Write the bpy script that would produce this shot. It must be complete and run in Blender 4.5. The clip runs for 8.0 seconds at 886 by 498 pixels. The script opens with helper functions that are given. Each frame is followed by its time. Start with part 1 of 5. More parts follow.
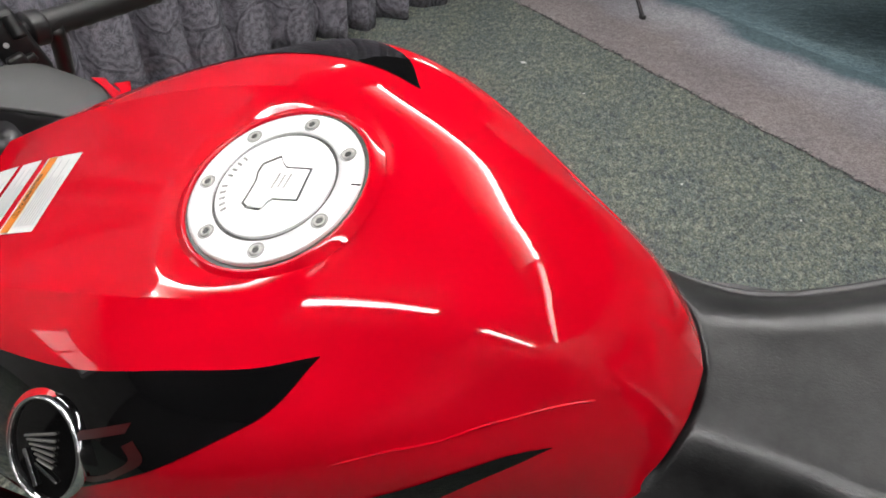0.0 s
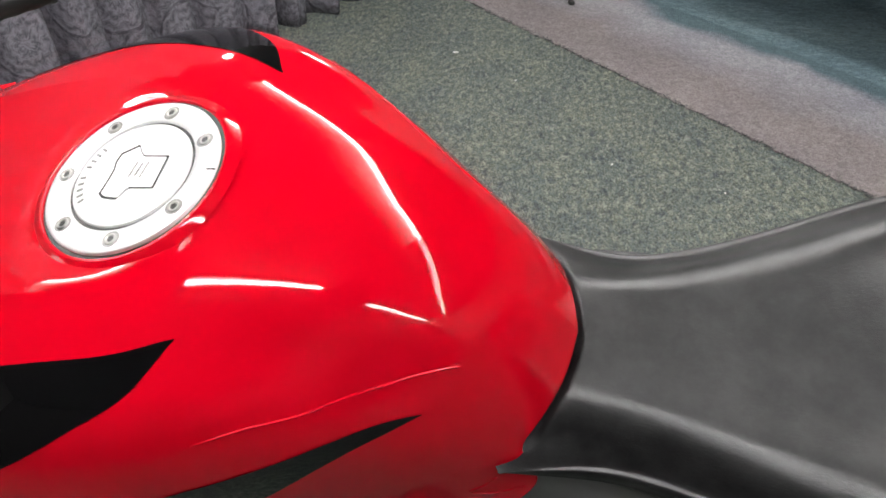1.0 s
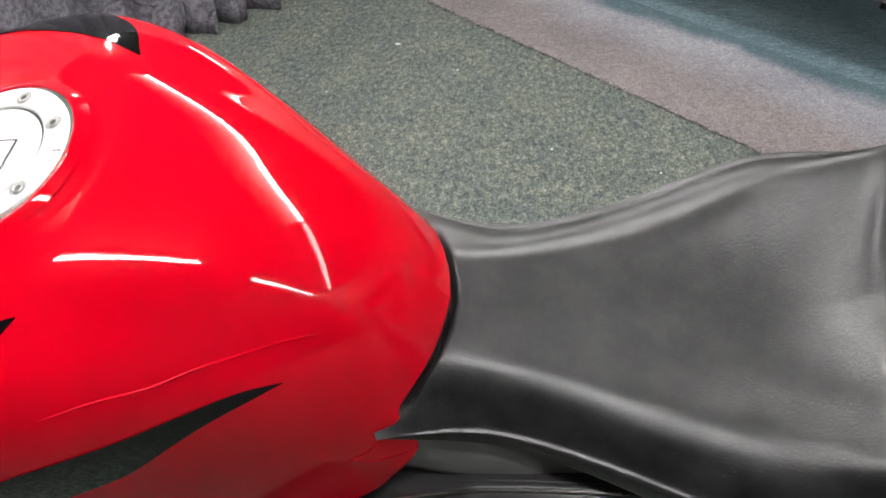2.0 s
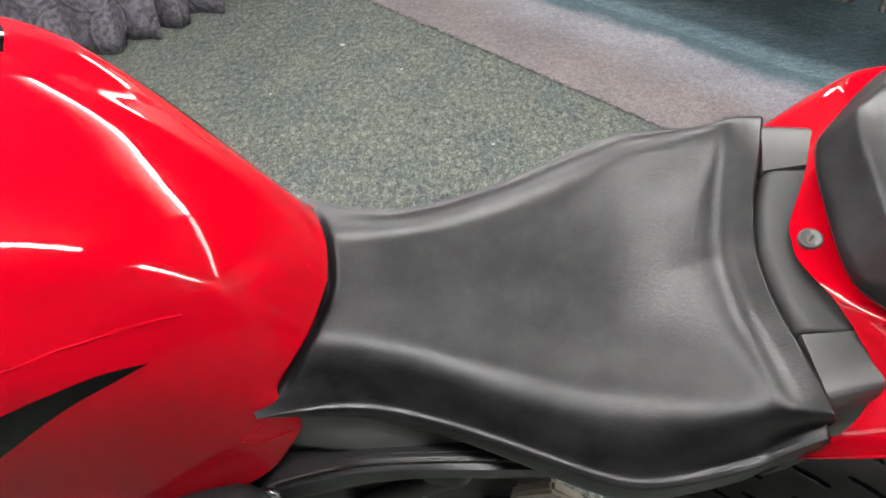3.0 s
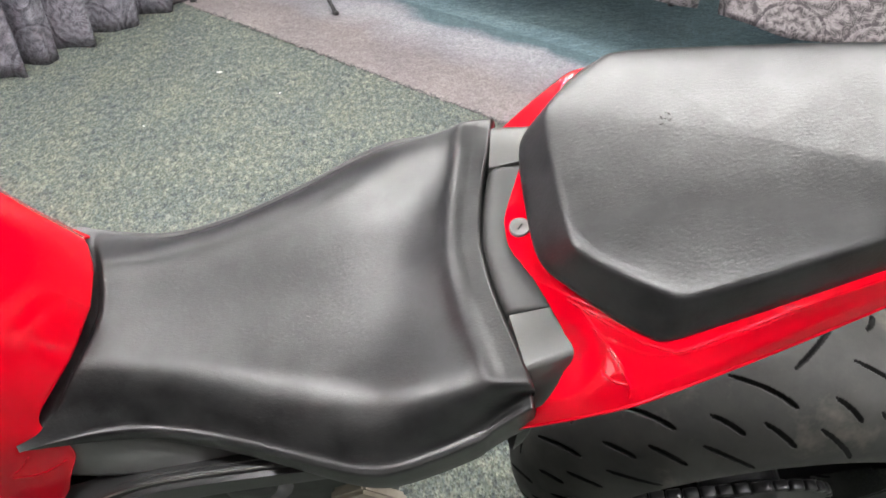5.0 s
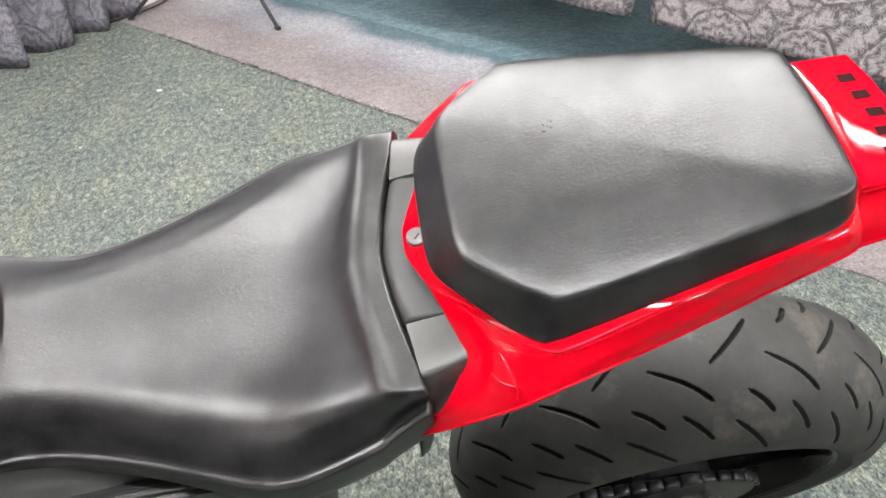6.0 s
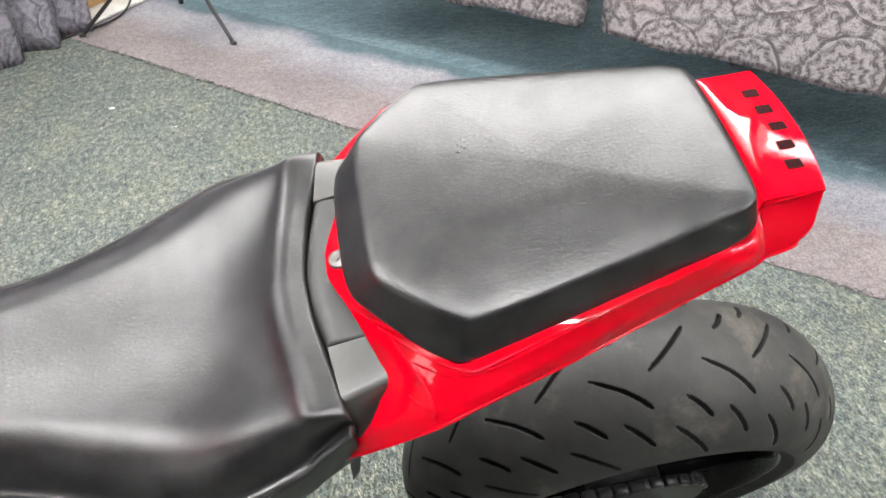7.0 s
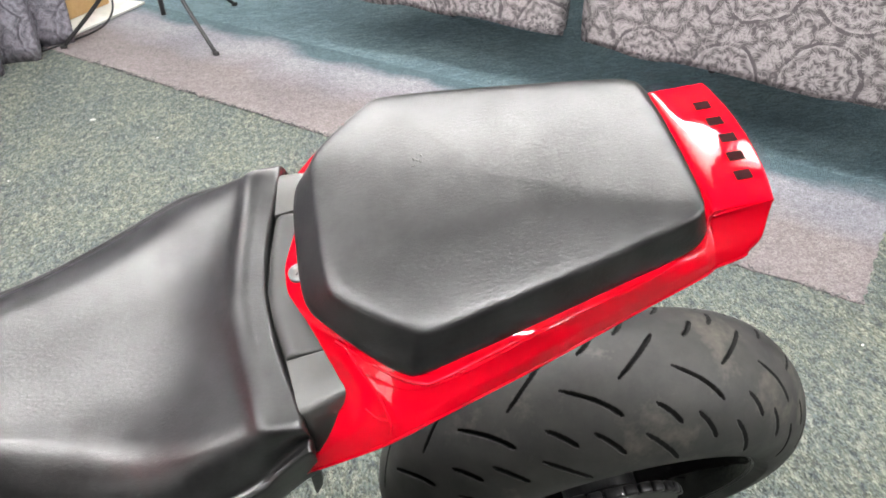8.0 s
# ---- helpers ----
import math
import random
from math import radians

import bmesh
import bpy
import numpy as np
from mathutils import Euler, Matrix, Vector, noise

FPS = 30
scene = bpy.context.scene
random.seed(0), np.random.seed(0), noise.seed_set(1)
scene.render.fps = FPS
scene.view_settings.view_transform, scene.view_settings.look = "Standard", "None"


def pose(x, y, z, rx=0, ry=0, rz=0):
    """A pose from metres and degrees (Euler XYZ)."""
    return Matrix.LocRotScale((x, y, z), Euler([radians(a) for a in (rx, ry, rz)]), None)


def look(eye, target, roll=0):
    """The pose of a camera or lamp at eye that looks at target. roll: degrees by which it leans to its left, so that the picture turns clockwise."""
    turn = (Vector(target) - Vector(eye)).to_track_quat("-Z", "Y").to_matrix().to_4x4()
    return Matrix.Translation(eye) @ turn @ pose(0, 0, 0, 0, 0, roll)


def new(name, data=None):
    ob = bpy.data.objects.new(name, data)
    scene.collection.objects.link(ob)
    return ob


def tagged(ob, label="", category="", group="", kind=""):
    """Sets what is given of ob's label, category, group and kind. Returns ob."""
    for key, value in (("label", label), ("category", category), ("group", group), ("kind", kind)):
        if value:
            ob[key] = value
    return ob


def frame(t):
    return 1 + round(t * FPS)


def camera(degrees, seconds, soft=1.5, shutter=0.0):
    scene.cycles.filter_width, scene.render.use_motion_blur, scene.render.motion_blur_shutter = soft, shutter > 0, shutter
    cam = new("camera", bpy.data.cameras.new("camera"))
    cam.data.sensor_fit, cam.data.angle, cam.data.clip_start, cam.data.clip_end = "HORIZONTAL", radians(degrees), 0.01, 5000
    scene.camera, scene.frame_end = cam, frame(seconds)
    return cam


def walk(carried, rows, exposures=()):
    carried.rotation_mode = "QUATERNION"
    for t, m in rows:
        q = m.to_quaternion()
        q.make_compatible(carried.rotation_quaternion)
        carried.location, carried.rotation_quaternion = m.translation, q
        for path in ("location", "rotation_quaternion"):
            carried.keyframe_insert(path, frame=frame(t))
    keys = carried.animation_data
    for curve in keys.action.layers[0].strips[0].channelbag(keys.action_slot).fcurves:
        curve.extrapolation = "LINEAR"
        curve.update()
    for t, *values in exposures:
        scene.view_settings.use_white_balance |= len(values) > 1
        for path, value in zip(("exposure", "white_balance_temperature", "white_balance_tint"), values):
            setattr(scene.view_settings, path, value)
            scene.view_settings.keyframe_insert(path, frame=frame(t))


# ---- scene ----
PATH = [
    (0, (-0.429, -0.318, 1.179), (-0.859, 1.132, -0.13), -1.4),
    (0.5, (-0.399, -0.319, 1.179), (-0.763, 1.142, -0.138), -1.4),
    (1, (-0.367, -0.319, 1.175), (-0.675, 1.148, -0.149), -1.7),
    (1.5, (-0.33, -0.322, 1.172), (-0.591, 1.147, -0.159), -1.8),
    (2, (-0.291, -0.328, 1.169), (-0.508, 1.143, -0.168), -1.9),
    (3.5, (-0.175, -0.355, 1.17), (-0.258, 1.135, -0.162), -1.6),
    (4, (-0.14, -0.36, 1.172), (-0.17, 1.14, -0.151), -1.4),
    (4.5, (-0.105, -0.365, 1.175), (-0.081, 1.144, -0.137), -1.4),
    (6, (-0.029, -0.381, 1.18), (0.168, 1.144, -0.099), -0.9),
    (6.5, (-0.01, -0.382, 1.184), (0.236, 1.145, -0.084), -0.7),
    (7, (0.007, -0.383, 1.187), (0.293, 1.146, -0.072), -0.5),
    (7.5, (0.021, -0.385, 1.189), (0.332, 1.146, -0.06), -0.4),
    (8, (0.029, -0.388, 1.192), (0.348, 1.148, -0.049), -0.4),
]
cam = camera(67.2, 8.0, 1.7)
walk(cam, [(t, look(eye, target, roll)) for t, eye, target, roll in PATH], [(0, -0.48), (1, -0.34), (2, -0.10), (3.5, 0.22), (4.5, 0.47), (6, 0.70), (8, 0.69)])

# ---- light: a closed room under fluorescent tubes ----
ROOM_H = 2.7
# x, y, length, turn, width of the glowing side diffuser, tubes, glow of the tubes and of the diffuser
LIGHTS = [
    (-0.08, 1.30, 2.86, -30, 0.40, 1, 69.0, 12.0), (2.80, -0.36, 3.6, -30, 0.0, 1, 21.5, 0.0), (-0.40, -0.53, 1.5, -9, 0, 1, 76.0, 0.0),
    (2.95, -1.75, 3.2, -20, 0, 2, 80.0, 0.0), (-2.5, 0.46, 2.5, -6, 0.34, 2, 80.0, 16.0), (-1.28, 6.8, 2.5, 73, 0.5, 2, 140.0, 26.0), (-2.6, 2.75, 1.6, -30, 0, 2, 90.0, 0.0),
]
world = bpy.data.worlds.new("room_air")
scene.world = world
world.use_nodes = True
world.node_tree.nodes["Background"].inputs[0].default_value = (0.9, 0.95, 1.0, 1)
world.node_tree.nodes["Background"].inputs[1].default_value = 0.02


# ---- materials ----
def mat(name, color, rough=0.5, metal=0.0, coat=0.0, spec=0.5):
    m = bpy.data.materials.new(name)
    m.use_nodes = True
    b = m.node_tree.nodes["Principled BSDF"]
    b.inputs["Base Color"].default_value = (*color, 1)
    b.inputs["Roughness"].default_value = rough
    b.inputs["Metallic"].default_value = metal
    b.inputs["Coat Weight"].default_value = coat
    b.inputs["Coat Roughness"].default_value = 0.03
    b.inputs["Specular IOR Level"].default_value = spec
    return m


def node(m, kind, **values):
    n = m.node_tree.nodes.new(kind)
    for key, value in values.items():
        n.inputs[key.replace("_", " ")].default_value = value
    return n


def link(m, a, out, b, inp):
    m.node_tree.links.new(a.outputs[out], b.inputs[inp])


def bsdf(m):
    return m.node_tree.nodes["Principled BSDF"]


def coords(m, out="Object", scale=(1, 1, 1), turn=0.0):
    c = m.node_tree.nodes.new("ShaderNodeTexCoord")
    p = m.node_tree.nodes.new("ShaderNodeMapping")
    p.inputs["Scale"].default_value = scale
    p.inputs["Rotation"].default_value = (0, 0, turn)
    link(m, c, out, p, "Vector")
    return p


def ramp(m, stops, mode="LINEAR"):
    r = m.node_tree.nodes.new("ShaderNodeValToRGB")
    r.color_ramp.interpolation = mode
    while len(r.color_ramp.elements) < len(stops):
        r.color_ramp.elements.new(0.5)
    for e, (at, col) in zip(r.color_ramp.elements, stops):
        e.position = at
        e.color = (*col, 1) if len(col) == 3 else col
    return r


def grain(m, scale, strength, distance=0.001, detail=4.0, stretch=(1, 1, 1), rough_range=None):
    """Fine relief from noise, and the gloss broken up by a coarser one."""
    p = coords(m, scale=stretch)
    n = node(m, "ShaderNodeTexNoise", Scale=scale, Detail=detail, Roughness=0.6)
    link(m, p, 0, n, "Vector")
    b = node(m, "ShaderNodeBump", Strength=strength, Distance=distance)
    link(m, n, "Fac", b, "Height")
    link(m, b, 0, bsdf(m), "Normal")
    if rough_range:
        n2 = node(m, "ShaderNodeTexNoise", Scale=scale * 0.05, Detail=6.0, Roughness=0.65)
        link(m, p, 0, n2, "Vector")
        r = node(m, "ShaderNodeMapRange", From_Min=0.3, From_Max=0.7, To_Min=rough_range[0], To_Max=rough_range[1])
        link(m, n2, "Fac", r, 0)
        link(m, r, 0, bsdf(m), "Roughness")
    return m


def tinted(m, scale, dark, light, detail=5.0, lo=0.35, hi=0.65, stretch=(1, 1, 1)):
    p = coords(m, scale=stretch)
    n = node(m, "ShaderNodeTexNoise", Scale=scale, Detail=detail, Roughness=0.65)
    link(m, p, 0, n, "Vector")
    r = ramp(m, [(lo, dark), (hi, light)])
    link(m, n, "Fac", r, 0)
    link(m, r, 0, bsdf(m), "Base Color")
    return m


RED = tinted(mat("red_paint", (0.72, 0.004, 0.012), 0.5, 0.0, 0.9, 0.0), 7.0, (0.56, 0.0003, 0.009), (0.62, 0.0006, 0.012))
bsdf(RED).inputs["Coat IOR"].default_value = 1.43
RED_B = mat("clear_red_plastic", (0.6, 0.004, 0.01), 0.2, 0.0, 1.0)
BLACK_GLOSS = tinted(mat("black_gloss", (0.003, 0.003, 0.0032), 0.4, 0.0, 1.0, 0.0), 9.0, (0.0022, 0.0022, 0.0025), (0.004, 0.0038, 0.004))
bsdf(BLACK_GLOSS).inputs["Coat IOR"].default_value = 1.4
DARK_RED = mat("dark_red_lettering", (0.05, 0.003, 0.004), 0.3, 0.0, 1.0)
VINYL = grain(tinted(mat("black_vinyl", (0.012, 0.012, 0.0125), 0.36, 0, 0, 0.62), 38.0, (0.004, 0.004, 0.0045), (0.022, 0.022, 0.0225), 9.0), 330.0, 0.36, 0.0006, 6.0, (1, 1.8, 1), (0.275, 0.355))
RAIL_BLACK = grain(mat("satin_black_paint", (0.04, 0.04, 0.041), 0.34, 0, 0, 0.5), 400.0, 0.1, 0.0003, 2.0, (1, 1, 1), (0.32, 0.42))
ROD_GREY = grain(tinted(mat("grey_link_paint", (0.1, 0.1, 0.1), 0.5), 20.0, (0.08, 0.08, 0.08), (0.13, 0.13, 0.128)), 300.0, 0.15, 0.0004)
SANDY_ALLOY = grain(tinted(mat("sandy_cast_alloy", (0.4, 0.35, 0.28), 0.6, 0.2), 25.0, (0.34, 0.30, 0.24), (0.46, 0.41, 0.34)), 300.0, 0.3, 0.0005)
LOCK_GREY = grain(mat("dull_lock_metal", (0.17, 0.165, 0.16), 0.42, 0.6), 300.0, 0.1, 0.0003)
SCUFF = mat("scuffed_vinyl", (0.045, 0.044, 0.042), 0.7, 0, 0, 0.3)
PLASTIC = grain(tinted(mat("grey_plastic", (0.06, 0.06, 0.06), 0.5), 30.0, (0.040, 0.041, 0.041), (0.050, 0.050, 0.049)), 600.0, 0.2, 0.0004, 2.0, (1, 1, 1), (0.45, 0.56))
PLASTIC_SATIN = grain(tinted(mat("satin_grey_plastic", (0.09, 0.09, 0.088), 0.38), 25.0, (0.125, 0.126, 0.124), (0.15, 0.15, 0.147)), 700.0, 0.1, 0.0003, 2.0, (1, 1, 1), (0.34, 0.42))
PLASTIC_LIGHT = grain(tinted(mat("light_grey_plastic", (0.06, 0.06, 0.057), 0.4, 0, 0, 0.65), 30.0, (0.052, 0.052, 0.050), (0.068, 0.068, 0.065)), 600.0, 0.2, 0.0004, 2.0, (1, 1, 1), (0.36, 0.45))
BLACK_PLASTIC = grain(tinted(mat("black_plastic", (0.02, 0.02, 0.02), 0.5), 20.0, (0.024, 0.024, 0.024), (0.036, 0.036, 0.036)), 500.0, 0.25, 0.0004, 2.0, (1, 1, 1), (0.42, 0.55))
RUBBER = grain(tinted(mat("tyre_rubber", (0.03, 0.03, 0.03), 0.65), 14.0, (0.026, 0.026, 0.026), (0.045, 0.043, 0.04), 8.0), 300.0, 0.25, 0.0006, 4.0, (1, 1, 1), (0.5, 0.72))
def smudged(m, tint, scale, lo, hi):
    """Dry dust rubbed on in a few uneven patches."""
    p = coords(m)
    n = node(m, "ShaderNodeTexNoise", Scale=scale, Detail=5.0, Roughness=0.7)
    link(m, p, 0, n, "Vector")
    f = node(m, "ShaderNodeMapRange", From_Min=lo, From_Max=hi, To_Min=0.0, To_Max=0.75)
    link(m, n, "Fac", f, 0)
    mix = m.node_tree.nodes.new("ShaderNodeMix")
    mix.data_type = "RGBA"
    link(m, f, 0, mix, "Factor")
    m.node_tree.links.new(bsdf(m).inputs["Base Color"].links[0].from_socket, mix.inputs["A"])
    mix.inputs["B"].default_value = (*tint, 1)
    m.node_tree.links.new(mix.outputs["Result"], bsdf(m).inputs["Base Color"])
    return m


smudged(RUBBER, (0.15, 0.135, 0.11), 9.0, 0.56, 0.74)
# Tyre rubber again, with the shade inside the sipes put into its colour.
GROOVE_SHADE = mat("shaded_groove_rubber", (0.012, 0.012, 0.012), 0.8, 0, 0, 0.2)
SWITCH_BLACK = grain(mat("black_switch_plastic", (0.009, 0.009, 0.0095), 0.4, 0, 0, 0.45), 400.0, 0.2, 0.0003, 2.0, (1, 1, 1), (0.34, 0.46))
GRIP_RUBBER = grain(mat("grip_rubber", (0.011, 0.011, 0.011), 0.5), 300.0, 0.3, 0.0005, 3.0)
ALU = grain(tinted(mat("brushed_aluminium", (0.9, 0.9, 0.9), 0.5, 0.7), 40.0, (0.86, 0.86, 0.86), (0.95, 0.95, 0.95)), 260.0, 0.06, 0.0003, 3.0, (1, 6, 1), (0.46, 0.58))
ALU_DULL = grain(tinted(mat("rail_highlight_metal", (0.55, 0.53, 0.5), 0.45, 1.0), 30.0, (0.45, 0.43, 0.4), (0.62, 0.6, 0.57)), 260.0, 0.15, 0.0004, 3.0)
STEEL = grain(mat("bolt_steel", (0.42, 0.41, 0.39), 0.35, 1.0), 200.0, 0.1, 0.0003)
CHROME = mat("chrome", (0.85, 0.85, 0.86), 0.06, 1.0)
DARK_METAL = grain(mat("dark_metal", (0.05, 0.05, 0.052), 0.35, 0.7), 200.0, 0.1, 0.0003)
SOCKET = mat("socket_shadow_steel", (0.06, 0.06, 0.058), 0.5, 0.8)
WHITE_VINYL = tinted(mat("white_label", (0.8, 0.8, 0.79), 0.35), 60.0, (0.76, 0.76, 0.75), (0.83, 0.83, 0.82))
ORANGE = mat("orange_label", (0.8, 0.25, 0.01), 0.35)
LABEL_INK = mat("grey_ink", (0.55, 0.55, 0.56), 0.4)
INK = mat("black_ink", (0.015, 0.014, 0.014), 0.4)
CAP_INK = mat("engraved_grey", (0.3, 0.3, 0.29), 0.5, 0.6)
TAIL_INK = mat("tail_lettering", (0.022, 0.004, 0.005), 0.6, 0.0, 0.0, 0.05)
WALL_PAINT = grain(tinted(mat("wall_paint", (0.33, 0.32, 0.31), 0.8), 3.0, (0.30, 0.29, 0.28), (0.36, 0.35, 0.34)), 120.0, 0.2, 0.002)
WALL_DARK = grain(tinted(mat("dark_blocker_wall", (0.05, 0.047, 0.047), 0.8), 3.0, (0.042, 0.039, 0.039), (0.058, 0.055, 0.055)), 120.0, 0.2, 0.002)
CEILING_TILE = grain(tinted(mat("ceiling_tile", (0.4, 0.4, 0.4), 0.9), 4.0, (0.14, 0.14, 0.14), (0.18, 0.18, 0.18)), 160.0, 0.3, 0.002)
CARDBOARD = tinted(mat("cardboard", (0.5, 0.32, 0.14), 0.8), 12.0, (0.44, 0.28, 0.12), (0.56, 0.37, 0.17))
FOAM_WHITE = tinted(mat("white_board", (0.75, 0.74, 0.7), 0.7), 9.0, (0.66, 0.65, 0.6), (0.8, 0.79, 0.76))
STAND_BLACK = mat("black_stand_paint", (0.02, 0.02, 0.022), 0.4)


def carpet(name, stops, scale, fleck, height, stretch=(1, 1, 1), turn=0.0, blotch=None, speckle=0.5):
    """Looped pile: flecks of several yarn colours, broad wear, and a rough relief."""
    m = mat(name, stops[0][1], 0.95, 0, 0, 0.15)
    p = coords(m, scale=stretch, turn=turn)
    n = node(m, "ShaderNodeTexNoise", Scale=scale, Detail=7.0, Roughness=0.72, Distortion=0.4)
    link(m, p, 0, n, "Vector")
    r = ramp(m, stops)
    link(m, n, "Fac", r, 0)
    v = node(m, "ShaderNodeTexVoronoi", Scale=fleck)
    link(m, p, 0, v, "Vector")
    hsv = m.node_tree.nodes.new("ShaderNodeSeparateColor")
    link(m, v, "Color", hsv, 0)
    gain = node(m, "ShaderNodeMapRange", From_Min=0.0, From_Max=1.0, To_Min=1.0 - speckle, To_Max=1.0 + speckle)
    link(m, hsv, 0, gain, 0)
    mix = m.node_tree.nodes.new("ShaderNodeMix")
    mix.data_type, mix.blend_type = "RGBA", "MULTIPLY"
    mix.inputs["Factor"].default_value = 1.0
    link(m, r, 0, mix, "A")
    link(m, gain, 0, mix, "B")
    last = mix
    if blotch:
        n3 = node(m, "ShaderNodeTexNoise", Scale=blotch[0], Detail=4.0)
        link(m, p, 0, n3, "Vector")
        r3 = ramp(m, [(0.35, blotch[1]), (0.65, blotch[2])])
        link(m, n3, "Fac", r3, 0)
        mix3 = m.node_tree.nodes.new("ShaderNodeMix")
        mix3.data_type, mix3.blend_type = "RGBA", "MULTIPLY"
        mix3.inputs["Factor"].default_value = 1.0
        m.node_tree.links.new(mix.outputs["Result"], mix3.inputs["A"])
        link(m, r3, 0, mix3, "B")
        last = mix3
    m.node_tree.links.new(last.outputs["Result"], bsdf(m).inputs["Base Color"])
    b = node(m, "ShaderNodeBump", Strength=0.9, Distance=height)
    link(m, v, "Distance", b, "Height")
    link(m, b, 0, bsdf(m), "Normal")
    return m


RUN = math.radians(-43.0)
CARPET_GREEN = carpet("green_carpet", [(0.32, (0.080, 0.095, 0.106)), (0.45, (0.140, 0.160, 0.150)), (0.55, (0.200, 0.216, 0.184)), (0.68, (0.325, 0.328, 0.28))], 44.0, 220.0, 0.005, (1.25, 0.75, 1), -0.2, (5.0, (0.85, 0.88, 0.92), (1.06, 1.05, 1.0)), 0.46)
CARPET_BEIGE = carpet("mauve_carpet", [(0.3, (0.21, 0.188, 0.19)), (0.5, (0.272, 0.241, 0.244)), (0.7, (0.335, 0.30, 0.30))], 45.0, 240.0, 0.004, (1, 1, 1), 0.0, (2.5, (0.85, 0.84, 0.86), (1.1, 1.08, 1.06)), 0.26)


def paler_side(m, start, end, tint):
    """A tint that sets in across the strip, with an uneven border."""
    c = m.node_tree.nodes.new("ShaderNodeTexCoord")
    p = m.node_tree.nodes.new("ShaderNodeVectorMath")
    p.operation = "DOT_PRODUCT"
    p.inputs[1].default_value = (-math.sin(RUN), math.cos(RUN), 0)
    link(m, c, "Object", p, 0)
    n = node(m, "ShaderNodeTexNoise", Scale=3.0, Detail=5.0)
    link(m, c, "Object", n, "Vector")
    add = m.node_tree.nodes.new("ShaderNodeMath")
    add.operation = "MULTIPLY_ADD"
    add.inputs[1].default_value = 0.28
    link(m, n, "Fac", add, 0)
    m.node_tree.links.new(p.outputs["Value"], add.inputs[2])
    f = node(m, "ShaderNodeMapRange", From_Min=start + 0.14, From_Max=end + 0.14, To_Min=0.0, To_Max=1.0)
    link(m, add, 0, f, 0)
    old = bsdf(m).inputs["Base Color"].links[0].from_socket
    mix = m.node_tree.nodes.new("ShaderNodeMix")
    mix.data_type = "RGBA"
    link(m, f, 0, mix, "Factor")
    m.node_tree.links.new(old, mix.inputs["A"])
    gain = m.node_tree.nodes.new("ShaderNodeMix")
    gain.data_type, gain.blend_type = "RGBA", "MULTIPLY"
    gain.inputs["Factor"].default_value = 1.0
    m.node_tree.links.new(old, gain.inputs["A"])
    gain.inputs["B"].default_value = (*tint, 1)
    m.node_tree.links.new(gain.outputs["Result"], mix.inputs["B"])
    m.node_tree.links.new(mix.outputs["Result"], bsdf(m).inputs["Base Color"])
    return m


paler_side(CARPET_BEIGE, 1.62, 1.80, (1.20, 1.34, 1.46))
paler_side(CARPET_BEIGE, 1.89, 1.97, (0.31, 0.48, 0.505))
THREAD = tinted(mat("frayed_thread", (0.1, 0.1, 0.1), 0.9), 90.0, (0.035, 0.045, 0.05), (0.16, 0.15, 0.15), 3.0)
CARPET_TEAL = carpet("teal_carpet", [(0.3, (0.092, 0.143, 0.168)), (0.5, (0.139, 0.205, 0.230)), (0.7, (0.205, 0.282, 0.306))], 30.0, 240.0, 0.004, (0.5, 1.5, 1), RUN, (2.0, (0.8, 0.82, 0.85), (1.15, 1.12, 1.1)), 0.34)


